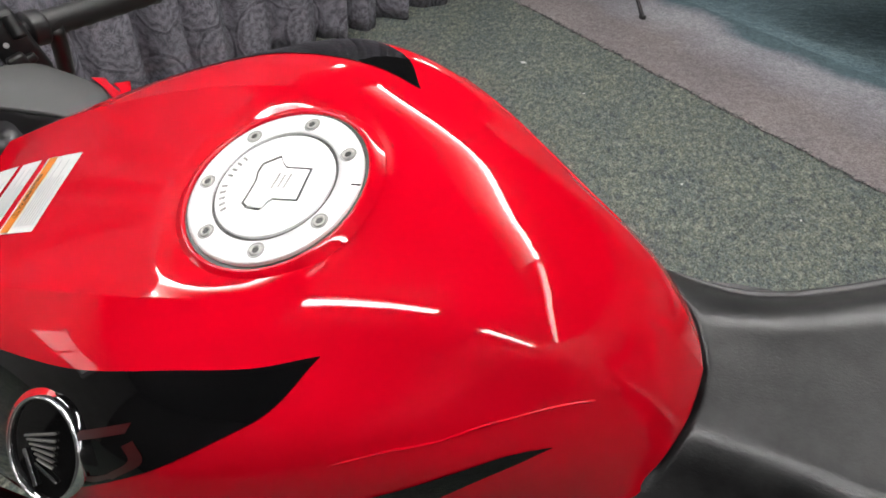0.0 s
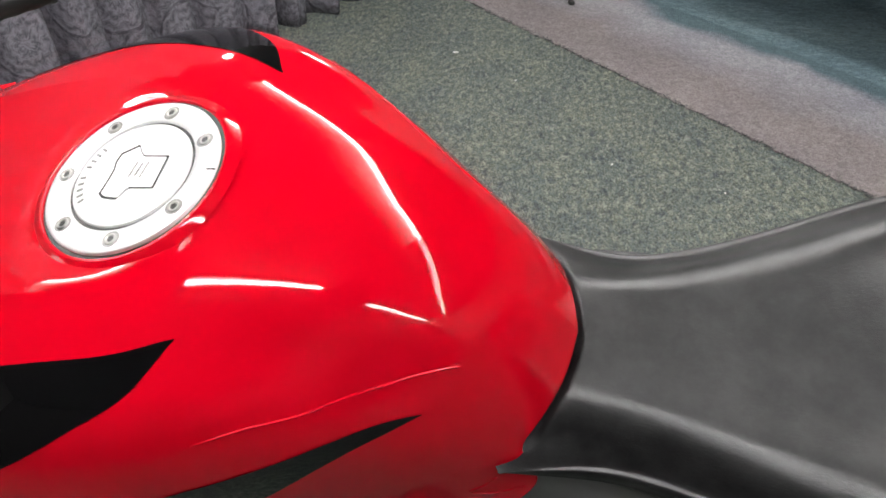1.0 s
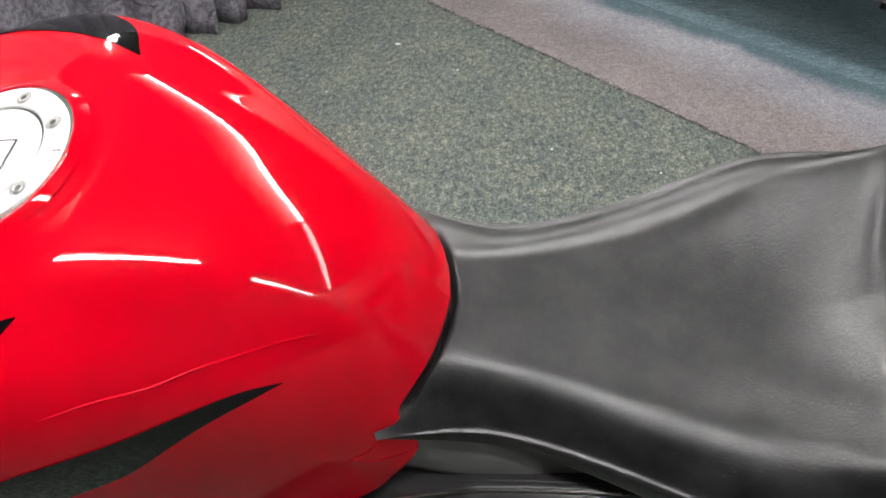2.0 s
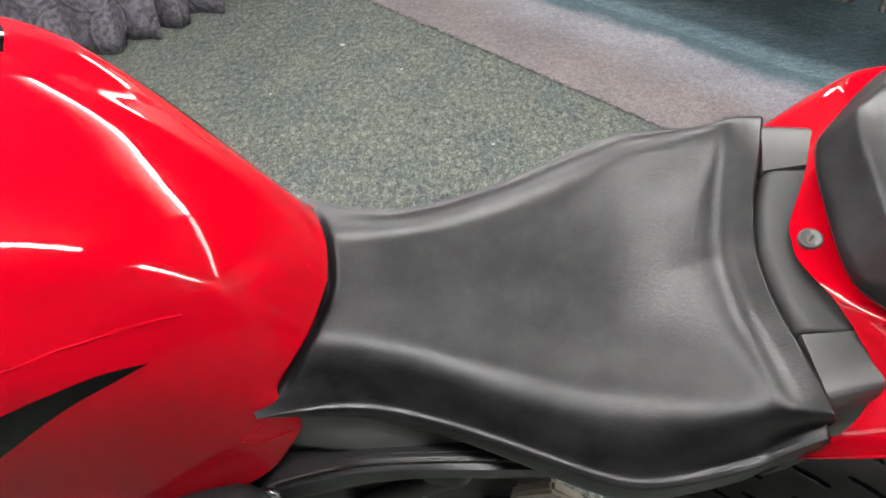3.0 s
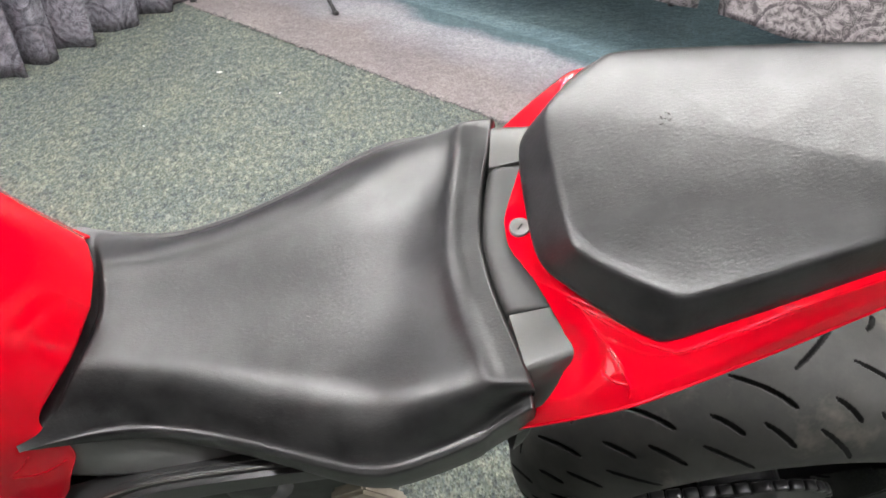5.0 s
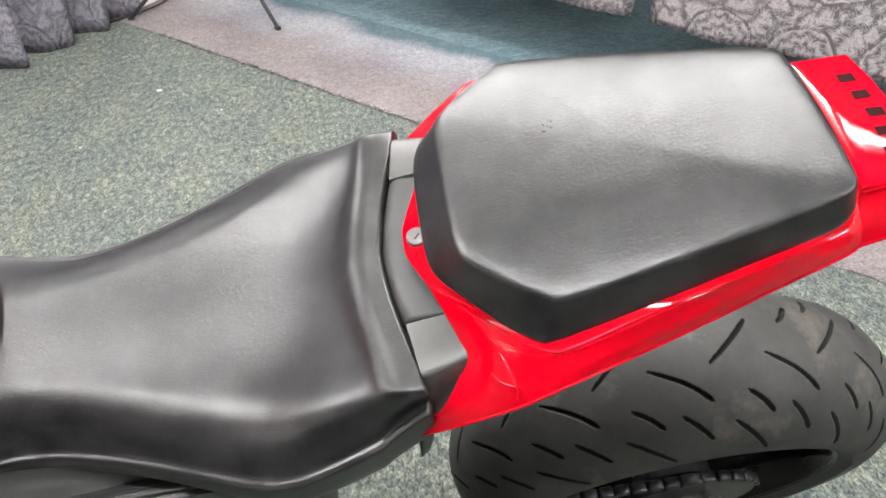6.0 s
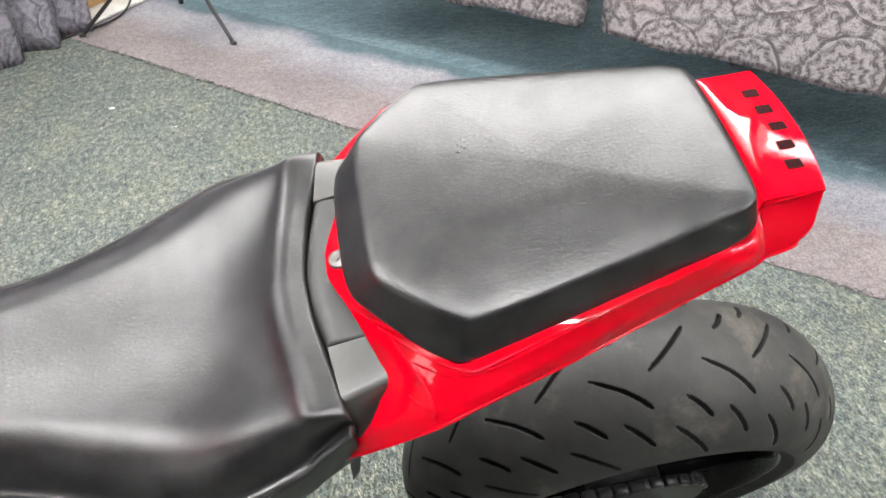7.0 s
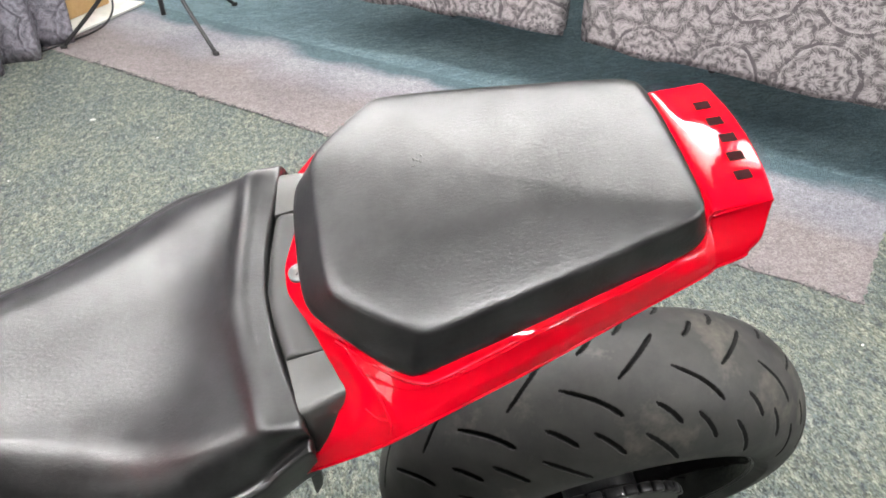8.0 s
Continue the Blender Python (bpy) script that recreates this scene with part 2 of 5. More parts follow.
def paisley(name, dark, pale, size, contrast):
    """Woven cloth with large scalloped medallions, small buds between them, and thin dark outlines."""
    m = mat(name, pale, 0.85, 0, 0, 0.2)
    p = coords(m, "UV", (1 / size, 1 / size, 1))
    warp = node(m, "ShaderNodeTexNoise", Scale=2.0, Detail=2.0)
    link(m, p, 0, warp, "Vector")
    shift = m.node_tree.nodes.new("ShaderNodeMix")
    shift.data_type, shift.blend_type = "RGBA", "LINEAR_LIGHT"
    shift.inputs["Factor"].default_value = 0.09
    link(m, p, 0, shift, "A")
    link(m, warp, "Color", shift, "B")
    where = shift.outputs["Result"]

    def calc(op, a, b=0.0, c=None):
        n = m.node_tree.nodes.new("ShaderNodeMath")
        n.operation = op
        for k, value in enumerate((a, b) if c is None else (a, b, c)):
            if isinstance(value, (int, float)):
                n.inputs[k].default_value = value
            else:
                m.node_tree.links.new(value, n.inputs[k])
        return n.outputs[0]

    def flowers(scale, rings, petals, wobble, randomness):
        """Rings of scallops round the middle of every cell; also how far off the middle is."""
        v = node(m, "ShaderNodeTexVoronoi", Scale=scale, Randomness=randomness)
        v.voronoi_dimensions = "2D"
        m.node_tree.links.new(where, v.inputs["Vector"])
        away = m.node_tree.nodes.new("ShaderNodeVectorMath")
        away.operation = "SUBTRACT"
        m.node_tree.links.new(where, away.inputs[0])
        link(m, v, "Position", away, 1)
        xyz = m.node_tree.nodes.new("ShaderNodeSeparateXYZ")
        link(m, away, 0, xyz, 0)
        angle = calc("ARCTAN2", xyz.outputs[1], xyz.outputs[0])
        lobes = calc("MULTIPLY", calc("SINE", calc("MULTIPLY", angle, petals)), wobble)
        wave = calc("SINE", calc("ADD", calc("MULTIPLY", v.outputs["Distance"], rings), lobes))
        return wave, v.outputs["Distance"]

    big, big_far = flowers(1.0, 52.0, 12.0, 1.1, 0.45)
    mid, mid_far = flowers(4.2, 9.0, 3.0, 0.9, 0.95)
    curl = node(m, "ShaderNodeTexNoise", Scale=7.0, Detail=1.5, Roughness=0.4, Distortion=1.2)
    m.node_tree.links.new(where, curl.inputs["Vector"])
    tiny = calc("SINE", calc("MULTIPLY", curl.outputs["Fac"], 46.0))
    inside = calc("LESS_THAN", big_far, 0.40)
    rim = calc("LESS_THAN", calc("ABSOLUTE", calc("SUBTRACT", big_far, 0.415)), 0.020)
    ringed = calc("ADD", calc("MULTIPLY", big, 0.60), calc("MULTIPLY", tiny, 0.50))
    budded = calc("ADD", calc("MULTIPLY", mid, 0.65), calc("MULTIPLY", tiny, 0.45))
    tone = calc("ADD", calc("MULTIPLY", ringed, inside), calc("MULTIPLY", budded, calc("SUBTRACT", 1.0, inside)))
    tone = calc("SUBTRACT", tone, calc("MULTIPLY", rim, 0.9))
    f = node(m, "ShaderNodeMapRange", From_Min=-1.1 * contrast, From_Max=1.1 * contrast, To_Min=0.0, To_Max=1.0)
    m.node_tree.links.new(tone, f.inputs[0])
    thread = node(m, "ShaderNodeTexNoise", Scale=60.0, Detail=3.0)
    link(m, p, 0, thread, "Vector")
    worn = calc("ADD", f.outputs[0], calc("MULTIPLY", calc("SUBTRACT", thread.outputs["Fac"], 0.5), 0.55))
    r = ramp(m, [(0.12, dark), (0.5, tuple(0.45 * a + 0.55 * b for a, b in zip(dark, pale))), (0.85, pale)])
    m.node_tree.links.new(worn, r.inputs[0])
    link(m, r, 0, bsdf(m), "Base Color")
    b = node(m, "ShaderNodeBump", Strength=0.3, Distance=0.002)
    m.node_tree.links.new(worn, b.inputs["Height"])
    link(m, b, 0, bsdf(m), "Normal")
    return m


PAISLEY = paisley("paisley_curtain", (0.10, 0.094, 0.112), (0.345, 0.329, 0.382), 0.31, 1.6)
PAISLEY_TABLE = paisley("paisley_tablecloth", (0.105, 0.095, 0.10), (0.385, 0.348, 0.355), 0.27, 1.05)


# ---- building helpers ----
def mesh_ob(name, verts, faces, material, smooth=True):
    me = bpy.data.meshes.new(name)
    me.from_pydata([tuple(v) for v in verts], [], faces)
    me.materials.append(material)
    if smooth:
        me.polygons.foreach_set("use_smooth", [True] * len(me.polygons))
    me.update()
    return new(name, me)


def put_under(ob, parent, label=""):
    ob.parent = parent
    return tagged(ob, label) if label else ob


def part(name, bm, material, parent, label="", smooth=False):
    me = bpy.data.meshes.new(name)
    bm.to_mesh(me)
    bm.free()
    me.materials.append(material)
    if smooth:
        me.polygons.foreach_set("use_smooth", [True] * len(me.polygons))
    return put_under(new(name, me), parent, label)


def sharp(ob, degrees=35):
    """Smooth shading that keeps edges steeper than the angle crisp."""
    ob.data.polygons.foreach_set("use_smooth", [True] * len(ob.data.polygons))
    ob.data.set_sharp_from_angle(angle=radians(degrees))
    return ob


def slopes(p):
    d = np.empty_like(p)
    d[1:-1] = (p[2:] - p[:-2]) / 2
    d[0], d[-1] = p[1] - p[0], p[-1] - p[-2]
    return d


def spline(nodes, at):
    """A smooth curve through nodes, read at positions 0 .. len - 1."""
    p = np.asarray(nodes, float)
    at = np.clip(np.asarray(at, float), 0, len(p) - 1)
    k = np.minimum(at.astype(int), len(p) - 2)
    f = (at - k).reshape(-1, *([1] * (p.ndim - 1)))
    d = slopes(p)
    h = f * f
    c = h * f
    return (2 * c - 3 * h + 1) * p[k] + (c - 2 * h + f) * d[k] + (3 * h - 2 * c) * p[k + 1] + (c - h) * d[k + 1]


def skin(guides, nu, nv):
    """A surface through guide curves: an array of nu x nv points."""
    g = np.asarray(guides, float)
    along = spline(np.swapaxes(g, 0, 1), np.linspace(0, g.shape[1] - 1, nu))
    return np.stack([spline(row, np.linspace(0, g.shape[0] - 1, nv)) for row in along])


def guide(xs, ys, zs):
    return np.stack([np.asarray(xs, float), np.asarray(ys, float), np.asarray(zs, float)], 1)


def both_sides(s):
    """Mirrors a half surface, whose first column lies in the middle, to both sides."""
    left = s[:, ::-1].copy()
    left[..., 1] *= -1
    return np.concatenate([left[:, :-1], s], 1)


def sheet(name, s, material, close=False):
    nu, nv = s.shape[:2]
    faces = []
    for a in range(nu - 1):
        for b in range(nv - 1 + close):
            c = (b + 1) % nv
            faces.append((a * nv + b, (a + 1) * nv + b, (a + 1) * nv + c, a * nv + c))
    return mesh_ob(name, s.reshape(-1, 3), faces, material)


def solid(ob, depth, offset=-1):
    m = ob.modifiers.new("depth", "SOLIDIFY")
    m.thickness, m.offset = depth, offset
    return ob


def rounded_box(size, bevel, segments=3):
    bm = bmesh.new()
    bmesh.ops.create_cube(bm, size=1.0)
    bmesh.ops.scale(bm, vec=size, verts=bm.verts)
    bmesh.ops.bevel(bm, geom=bm.edges[:], offset=bevel, segments=segments, affect="EDGES", profile=0.5)
    return bm


def disc(radius, depth, segments=48, bevel=0.0):
    bm = bmesh.new()
    bmesh.ops.create_cone(bm, cap_ends=True, segments=segments, radius1=radius, radius2=radius, depth=depth)
    if bevel:
        rims = [e for e in bm.edges if abs(e.verts[0].co.z - e.verts[1].co.z) < 1e-6]
        bmesh.ops.bevel(bm, geom=rims, offset=bevel, segments=2, affect="EDGES")
    return bm


def moved(bm, m):
    bmesh.ops.transform(bm, matrix=m, verts=bm.verts)
    return bm


def lathe(profile, segments, axis="z"):
    """A ring body from a closed or open outline of (radius, height)."""
    a = np.linspace(0, 2 * math.pi, segments, endpoint=False)
    out = np.zeros((segments, len(profile), 3))
    r, h = np.array(profile, float).T
    out[..., 0], out[..., 1], out[..., 2] = np.cos(a)[:, None] * r, np.sin(a)[:, None] * r, h
    return np.concatenate([out, out[:1]], 0)


def tube(name, points, radius, material, sides=12):
    """A round bar along a smooth path."""
    pts = spline(points, np.linspace(0, len(points) - 1, max(2, 8 * (len(points) - 1) + 1)))
    t = slopes(pts)
    t /= np.linalg.norm(t, axis=1)[:, None]
    up = np.array([0.0, 0.0, 1.0]) if abs(t[0][2]) < 0.9 else np.array([1.0, 0.0, 0.0])
    n = np.cross(t, up)
    n /= np.linalg.norm(n, axis=1)[:, None]
    b = np.cross(n, t)
    a = np.linspace(0, 2 * math.pi, sides, endpoint=False)
    rr = np.broadcast_to(np.asarray(radius, float), (len(pts),))
    s = pts[:, None] + rr[:, None, None] * (np.cos(a)[None, :, None] * n[:, None] + np.sin(a)[None, :, None] * b[:, None])
    ob = sheet(name, s, material, close=True)
    bm = bmesh.new()
    bm.from_mesh(ob.data)
    bmesh.ops.holes_fill(bm, edges=[e for e in bm.edges if e.is_boundary])
    bm.to_mesh(ob.data)
    bm.free()
    return ob


def plate(name, outline, depth, material, bevel=0.0):
    """A flat panel in the x-z plane, from its outline, of some depth in y."""
    bm = bmesh.new()
    f = bm.faces.new([bm.verts.new((x, 0, z)) for x, z in outline])
    up = bmesh.ops.extrude_face_region(bm, geom=[f])
    bmesh.ops.translate(bm, vec=(0, depth, 0), verts=[v for v in up["geom"] if isinstance(v, bmesh.types.BMVert)])
    bmesh.ops.recalc_face_normals(bm, faces=bm.faces)
    if bevel:
        bmesh.ops.bevel(bm, geom=bm.edges[:], offset=bevel, segments=2, affect="EDGES")
    return bm


# ---- the motorcycle, in its own upright axes: x to the rear, y to its right, z up ----
LEAN_DEG, STAND_Y = 17.3, 0.2727
bike = new("motorcycle")
bike.matrix_world = pose(0, STAND_Y, 0, LEAN_DEG)
tagged(bike, "red sport motorcycle leaning on its side stand on carpet", "motorcycle")

# fuel tank: guide curves from the middle of the top, over the shoulder, down to the lower edge
TX = [-0.97, -0.88, -0.80, -0.72, -0.64, -0.56, -0.48, -0.42]
TANK = [
    guide(TX + [-0.372, -0.338], [0] * 10, [0.868, 0.911, 0.942, 0.965, 0.982, 0.996, 0.973, 0.935, 0.893, 0.836]),
    guide(TX + [-0.373, -0.341], [0.04, 0.042, 0.043, 0.045, 0.044, 0.038, 0.030, 0.026, 0.023, 0.020], [0.868, 0.911, 0.941, 0.964, 0.981, 0.994, 0.971, 0.932, 0.890, 0.835]),
    guide(TX + [-0.377, -0.347], [0.080, 0.083, 0.085, 0.0885, 0.087, 0.075, 0.060, 0.052, 0.047, 0.043], [0.866, 0.911, 0.940, 0.961, 0.979, 0.990, 0.966, 0.923, 0.881, 0.831]),
    guide(TX + [-0.385, -0.359], [0.108, 0.118, 0.126, 0.134, 0.128, 0.103, 0.087, 0.077, 0.072, 0.069], [0.850, 0.892, 0.926, 0.954, 0.974, 0.980, 0.949, 0.902, 0.862, 0.826]),
    guide(TX + [-0.392, -0.369], [0.140, 0.155, 0.167, 0.178, 0.178, 0.148, 0.118, 0.099, 0.091, 0.086], [0.815, 0.850, 0.872, 0.905, 0.957, 0.966, 0.915, 0.868, 0.836, 0.810]),
    guide(TX + [-0.388, -0.354], [0.165, 0.180, 0.195, 0.204, 0.203, 0.170, 0.132, 0.112, 0.102, 0.096], [0.76, 0.79, 0.812, 0.84, 0.89, 0.905, 0.862, 0.822, 0.797, 0.780]),
    guide(TX + [-0.394, -0.364], [0.165, 0.180, 0.195, 0.200, 0.192, 0.168, 0.138, 0.122, 0.114, 0.1075], [0.70, 0.72, 0.73, 0.745, 0.77, 0.775, 0.750, 0.742, 0.747, 0.756]),
    guide(TX + [-0.401, -0.380], [0.160, 0.175, 0.185, 0.190, 0.182, 0.164, 0.146, 0.131, 0.121, 0.113], [0.62, 0.62, 0.62, 0.62, 0.62, 0.625, 0.650, 0.685, 0.705, 0.722]),
]
CAP_AT, CAP_SLOPE = (-0.6255, 0.0, 0.983), math.degrees(math.atan(0.165))
bend = np.diff(np.eye(10), 3, axis=0)
FAIR = np.linalg.inv(np.eye(10) + 0.2 * bend.T @ bend)
half = skin([FAIR @ g for g in TANK], 241, 225)


def eased(s, along_times, across_times):
    """Evens out ripples between the guide curves; the borders stay."""
    s = s.copy()
    for _ in range(along_times):
        s[1:-1] = 0.25 * s[:-2] + 0.5 * s[1:-1] + 0.25 * s[2:]
    for _ in range(across_times):
        s[:, 1:-1] = 0.25 * s[:, :-2] + 0.5 * s[:, 1:-1] + 0.25 * s[:, 2:]
        s[:, 0, 2] = s[:, 1, 2]
    return s


once = eased(half, 260, 240)
half = 2 * once - eased(once, 260, 240)


def with_creases(s):
    """The pressed shoulder line beside the filler."""
    v = np.arange(s.shape[1])[None, :] / (s.shape[1] - 1)
    x = s[..., 0]
    out = np.cross(np.gradient(s, axis=0), np.gradient(s, axis=1))
    out /= np.linalg.norm(out, axis=-1, keepdims=True) + 1e-12
    out *= np.where(out[..., 2:3] + out[..., 1:2] < 0, -1.0, 1.0)
    ramp_in = lambda t: np.clip(t, 0, 1) ** 2 * (3 - 2 * np.clip(t, 0, 1))
    ridge = 0.0032 * np.exp(-np.abs(v - 0.286) / 0.05) * ramp_in((-0.61 - x) / 0.11)
    return s + out * ridge[..., None]


half = with_creases(half)


def with_collar(s):
    """A shallow collar and seat round the filler, pressed into the top."""
    r = np.hypot(s[..., 0] - CAP_AT[0], s[..., 1])
    plane = CAP_AT[2] + 0.165 * (s[..., 0] - CAP_AT[0])
    reach = 0.019 + 0.012 * np.clip((CAP_AT[0] - s[..., 0]) / 0.05, 0, 1)
    w = np.clip((0.060 + reach - r) / reach, 0, 1)
    w = w * w * (3 - 2 * w)
    seat = plane - 0.0008
    s = s.copy()
    s[..., 2] = s[..., 2] * (1 - w) + seat * w
    return s


half = with_collar(half)
tank_surface = both_sides(half)
lip = tank_surface[-1:].copy()
lips = []
for inset, down in ((0.003, 0.002), (0.008, 0.006), (0.016, 0.016)):
    l = lip.copy()
    l[..., 0] -= inset
    l[..., 1] *= 1 - inset * 2
    l[..., 2] -= down * 0.6
    lips.append(l)
tank = sheet("fuel_tank", np.concatenate([tank_surface] + lips, 0), RED)
put_under(tank, bike, "glossy red painted fuel tank with black graphics")


def on_tank(x, v):
    """The point of the right half of the tank at the length x and the share v (0 middle, 1 lower edge) of its girth."""
    last = half.shape[1] - 1
    c = min(int(v * last), last - 1)
    f = v * last - c
    s = half[:, c] * (1 - f) + half[:, c + 1] * f
    k = np.interp(x, s[:, 0], np.arange(len(s)))
    i = min(int(k), len(s) - 2)
    return s[i] * (1 - (k - i)) + s[i + 1] * (k - i)


def decal(name, top, bottom, material, side, lift=0.0006, nu=60, nv=14, parent=tank):
    """A painted patch that lies on the tank between two lines of (x, v)."""
    a, b = spline(top, np.linspace(0, len(top) - 1, nu)), spline(bottom, np.linspace(0, len(bottom) - 1, nu))
    s = np.zeros((nu, nv, 3))
    for i in range(nu):
        for j in range(nv):
            x, v = a[i] + (b[i] - a[i]) * j / (nv - 1)
            p = on_tank(x, v)
            e = 0.004
            du, dv = on_tank(x + e, v) - on_tank(x - e, v), on_tank(x, min(v + e, 1)) - on_tank(x, v - e)
            n = np.cross(du, dv)
            n /= np.linalg.norm(n) + 1e-12
            n *= 1 if n[1] > -0.2 and n[2] > -0.6 else -1
            s[i, j] = p + n * lift
    s[..., 1] *= side
    return put_under(sheet(name, s, material), parent)


for side in (1, -1):
    decal("side_graphic", [(-0.5595, 0.401), (-0.592, 0.427), (-0.64, 0.429), (-0.70, 0.430), (-0.752, 0.420), (-0.80, 0.410), (-0.88, 0.40), (-0.96, 0.39)],
          [(-0.5595, 0.403), (-0.576, 0.491), (-0.60, 0.533), (-0.64, 0.575), (-0.70, 0.608), (-0.77, 0.65), (-0.86, 0.70), (-0.96, 0.72)], BLACK_GLOSS, side)
    decal("knee_graphic", [(-0.433, 0.527), (-0.457, 0.563), (-0.484, 0.612), (-0.511, 0.650), (-0.54, 0.672), (-0.575, 0.685), (-0.62, 0.70), (-0.70, 0.75)],
          [(-0.433, 0.529), (-0.457, 0.598), (-0.491, 0.679), (-0.523, 0.732), (-0.552, 0.752), (-0.585, 0.765), (-0.63, 0.78), (-0.70, 0.82)], BLACK_GLOSS, side)
# the faded dark red shapes on the black side graphic of the near side
for a, b in (([(-0.70, 0.520), (-0.655, 0.505)], [(-0.705, 0.535), (-0.658, 0.520)]),
             ([(-0.712, 0.570), (-0.690, 0.585), (-0.672, 0.580)], [(-0.718, 0.576), (-0.690, 0.594), (-0.668, 0.586)]),
             ([(-0.672, 0.580), (-0.655, 0.560), (-0.66, 0.538)], [(-0.668, 0.588), (-0.645, 0.562), (-0.652, 0.530)]),
             ([(-0.735, 0.575), (-0.705, 0.600)], [(-0.738, 0.580), (-0.708, 0.606)])):
    decal("graphic_shape", a, b, DARK_RED, -1, 0.0010, 16, 4)


def frame_on(centre, across, up):
    """A pose whose x and y run along two given directions."""
    x = Vector(across).normalized()
    z = x.cross(Vector(up)).normalized()
    y = z.cross(x)
    return Matrix.Translation(centre) @ Matrix((x, y, z)).transposed().to_4x4()


# maker's badge on the near side of the tank: red dome, chrome ring, plain wing-shaped bars
badge_at = frame_on((-0.7195, -0.1718, 0.9273), (0.969, 0.009, 0.249), (-0.153, 0.809, 0.568)) @ Matrix.Diagonal((0.696, 0.696, 1, 1))
badge = part("badge", moved(disc(0.050, 0.006, 64, 0.002), badge_at @ pose(-0.0075, 0.0, 0)), RED_B, bike, "oval tank badge with chrome ring", True)
ring_profile = [(0.0430, 0.0), (0.0430, 0.0062), (0.0437, 0.0074), (0.0450, 0.0074), (0.0458, 0.0062), (0.0460, 0.0)]
ring = sheet("badge_ring", lathe(ring_profile, 64), CHROME)
ring.data.transform(badge_at @ pose(0, 0, 0))
put_under(ring, badge, "chrome ring")
face = part("badge_face", moved(disc(0.0430, 0.002, 48), badge_at @ pose(0, 0, 0.0035)), BLACK_GLOSS, badge, "black face")
for k in range(6):
    bar = rounded_box((0.040 - 0.004 * k, 0.0024, 0.002), 0.0008, 2)
    part("badge_bar", moved(bar, badge_at @ pose(-0.004 + 0.001 * k, 0.012 - 0.0048 * k, 0.0055, 0, 0, 9 - 5 * k)), STEEL, badge)
part("badge_bar", moved(rounded_box((0.034, 0.004, 0.002), 0.0008, 2), badge_at @ pose(-0.018, -0.018, 0.0055, 0, 0, -65)), CHROME, badge)
part("badge_bar", moved(rounded_box((0.030, 0.003, 0.002), 0.0008, 2), badge_at @ pose(0.002, -0.020, 0.0055, 0, 0, -25)), CHROME, badge)

# filler cap, hinged lid in a bolted ring
cap_at = pose(*CAP_AT, 0, -CAP_SLOPE, 0) @ Matrix.Diagonal((1.037, 1.037, 1, 1))
cap = sheet("fuel_cap", lathe([(0.0412, -0.004), (0.0412, 0.0016), (0.0417, 0.0022), (0.0560, 0.0022), (0.0570, 0.0017), (0.0573, -0.006)], 128), ALU)
cap.data.transform(cap_at)
put_under(cap, bike, "brushed aluminium fuel filler cap with bolted ring")
lid = lathe([(0.0391, -0.004), (0.0391, 0.0016), (0.0387, 0.0021), (0.0380, 0.0023), (0.030, 0.0026), (0.015, 0.0028), (0.0004, 0.0029)], 128)
lid = sheet("lid", lid, ALU)
lid.data.transform(cap_at)
put_under(lid, cap)
# Black floor of the lid gap: the gap's shade is in its colour.
gap = sheet("lid_gap_shade", lathe([(0.0380, 0.0003), (0.0425, 0.0003)], 96), INK)
gap.data.transform(cap_at)
put_under(gap, cap, "black floor of the gap between lid and ring")
seat_ring = sheet("rubber_seat", lathe([(0.0565, -0.0004), (0.0612, -0.0004)], 96), INK)
seat_ring.data.transform(cap_at)
put_under(seat_ring, cap, "black rubber seat")
collar = sheet("filler_collar", lathe([(0.0596, -0.003), (0.0596, 0.0002), (0.0600, 0.0012), (0.0608, 0.0016), (0.0620, 0.0014), (0.0636, 0.0007), (0.0660, -0.0005), (0.0690, -0.0022)], 128), RED)
collar.data.transform(cap_at)
put_under(collar, tank, "rolled red collar round the filler")
for deg in (81, 30, -31, -79, -129, -179, 130):
    at = cap_at @ pose(0.0482 * math.cos(radians(deg)), 0.0482 * math.sin(radians(deg)), 0.0022)
    bolt = sheet("bolt", lathe([(0.0040, -0.0005), (0.0040, 0.0005), (0.0035, 0.0009), (0.0023, 0.0009), (0.0022, 0.0001), (0.0003, 0.0)], 20), STEEL)
    bolt.data.transform(at)
    put_under(bolt, cap, "steel socket bolt")
    # Dark disc: the shade down in the socket is put into its colour.
    part("socket", moved(disc(0.0022, 0.0005, 6), at @ pose(0, 0, 0.0003)), SOCKET, bolt)
    # Flat grey ring, coloured as the shade of a sunken well.
    well = sheet("well_shade", lathe([(0.0036, 0.00012), (0.0054, 0.00012)], 24), CAP_INK)
    well.data.transform(at)
    put_under(well, cap)
# raised key cover, a shield with stepped corners, on a dark rim
SHIELD = [(-0.016, -0.0170), (-0.0125, -0.0195), (-0.003, -0.0205), (0.0, -0.0150), (0.002, -0.0130), (0.0180, -0.0130), (0.0185, 0.0095), (0.0020, 0.0100), (-0.0015, 0.0130), (-0.0050, 0.0180), (-0.0150, 0.0120), (-0.0160, 0.0055), (-0.0145, 0.0), (-0.0150, -0.0080)]
key = plate("key_cover", SHIELD, 0.0018, ALU, 0.0004)
part("key_cover", moved(key, cap_at @ pose(0.003, 0.001, 0.0041) @ pose(0, 0, 0, -90)), ALU, cap, "raised aluminium key cover")
key = plate("key_rim", [(x * 1.08 - 0.0006, z * 1.08 + 0.0007) for x, z in SHIELD], 0.0004, ALU)
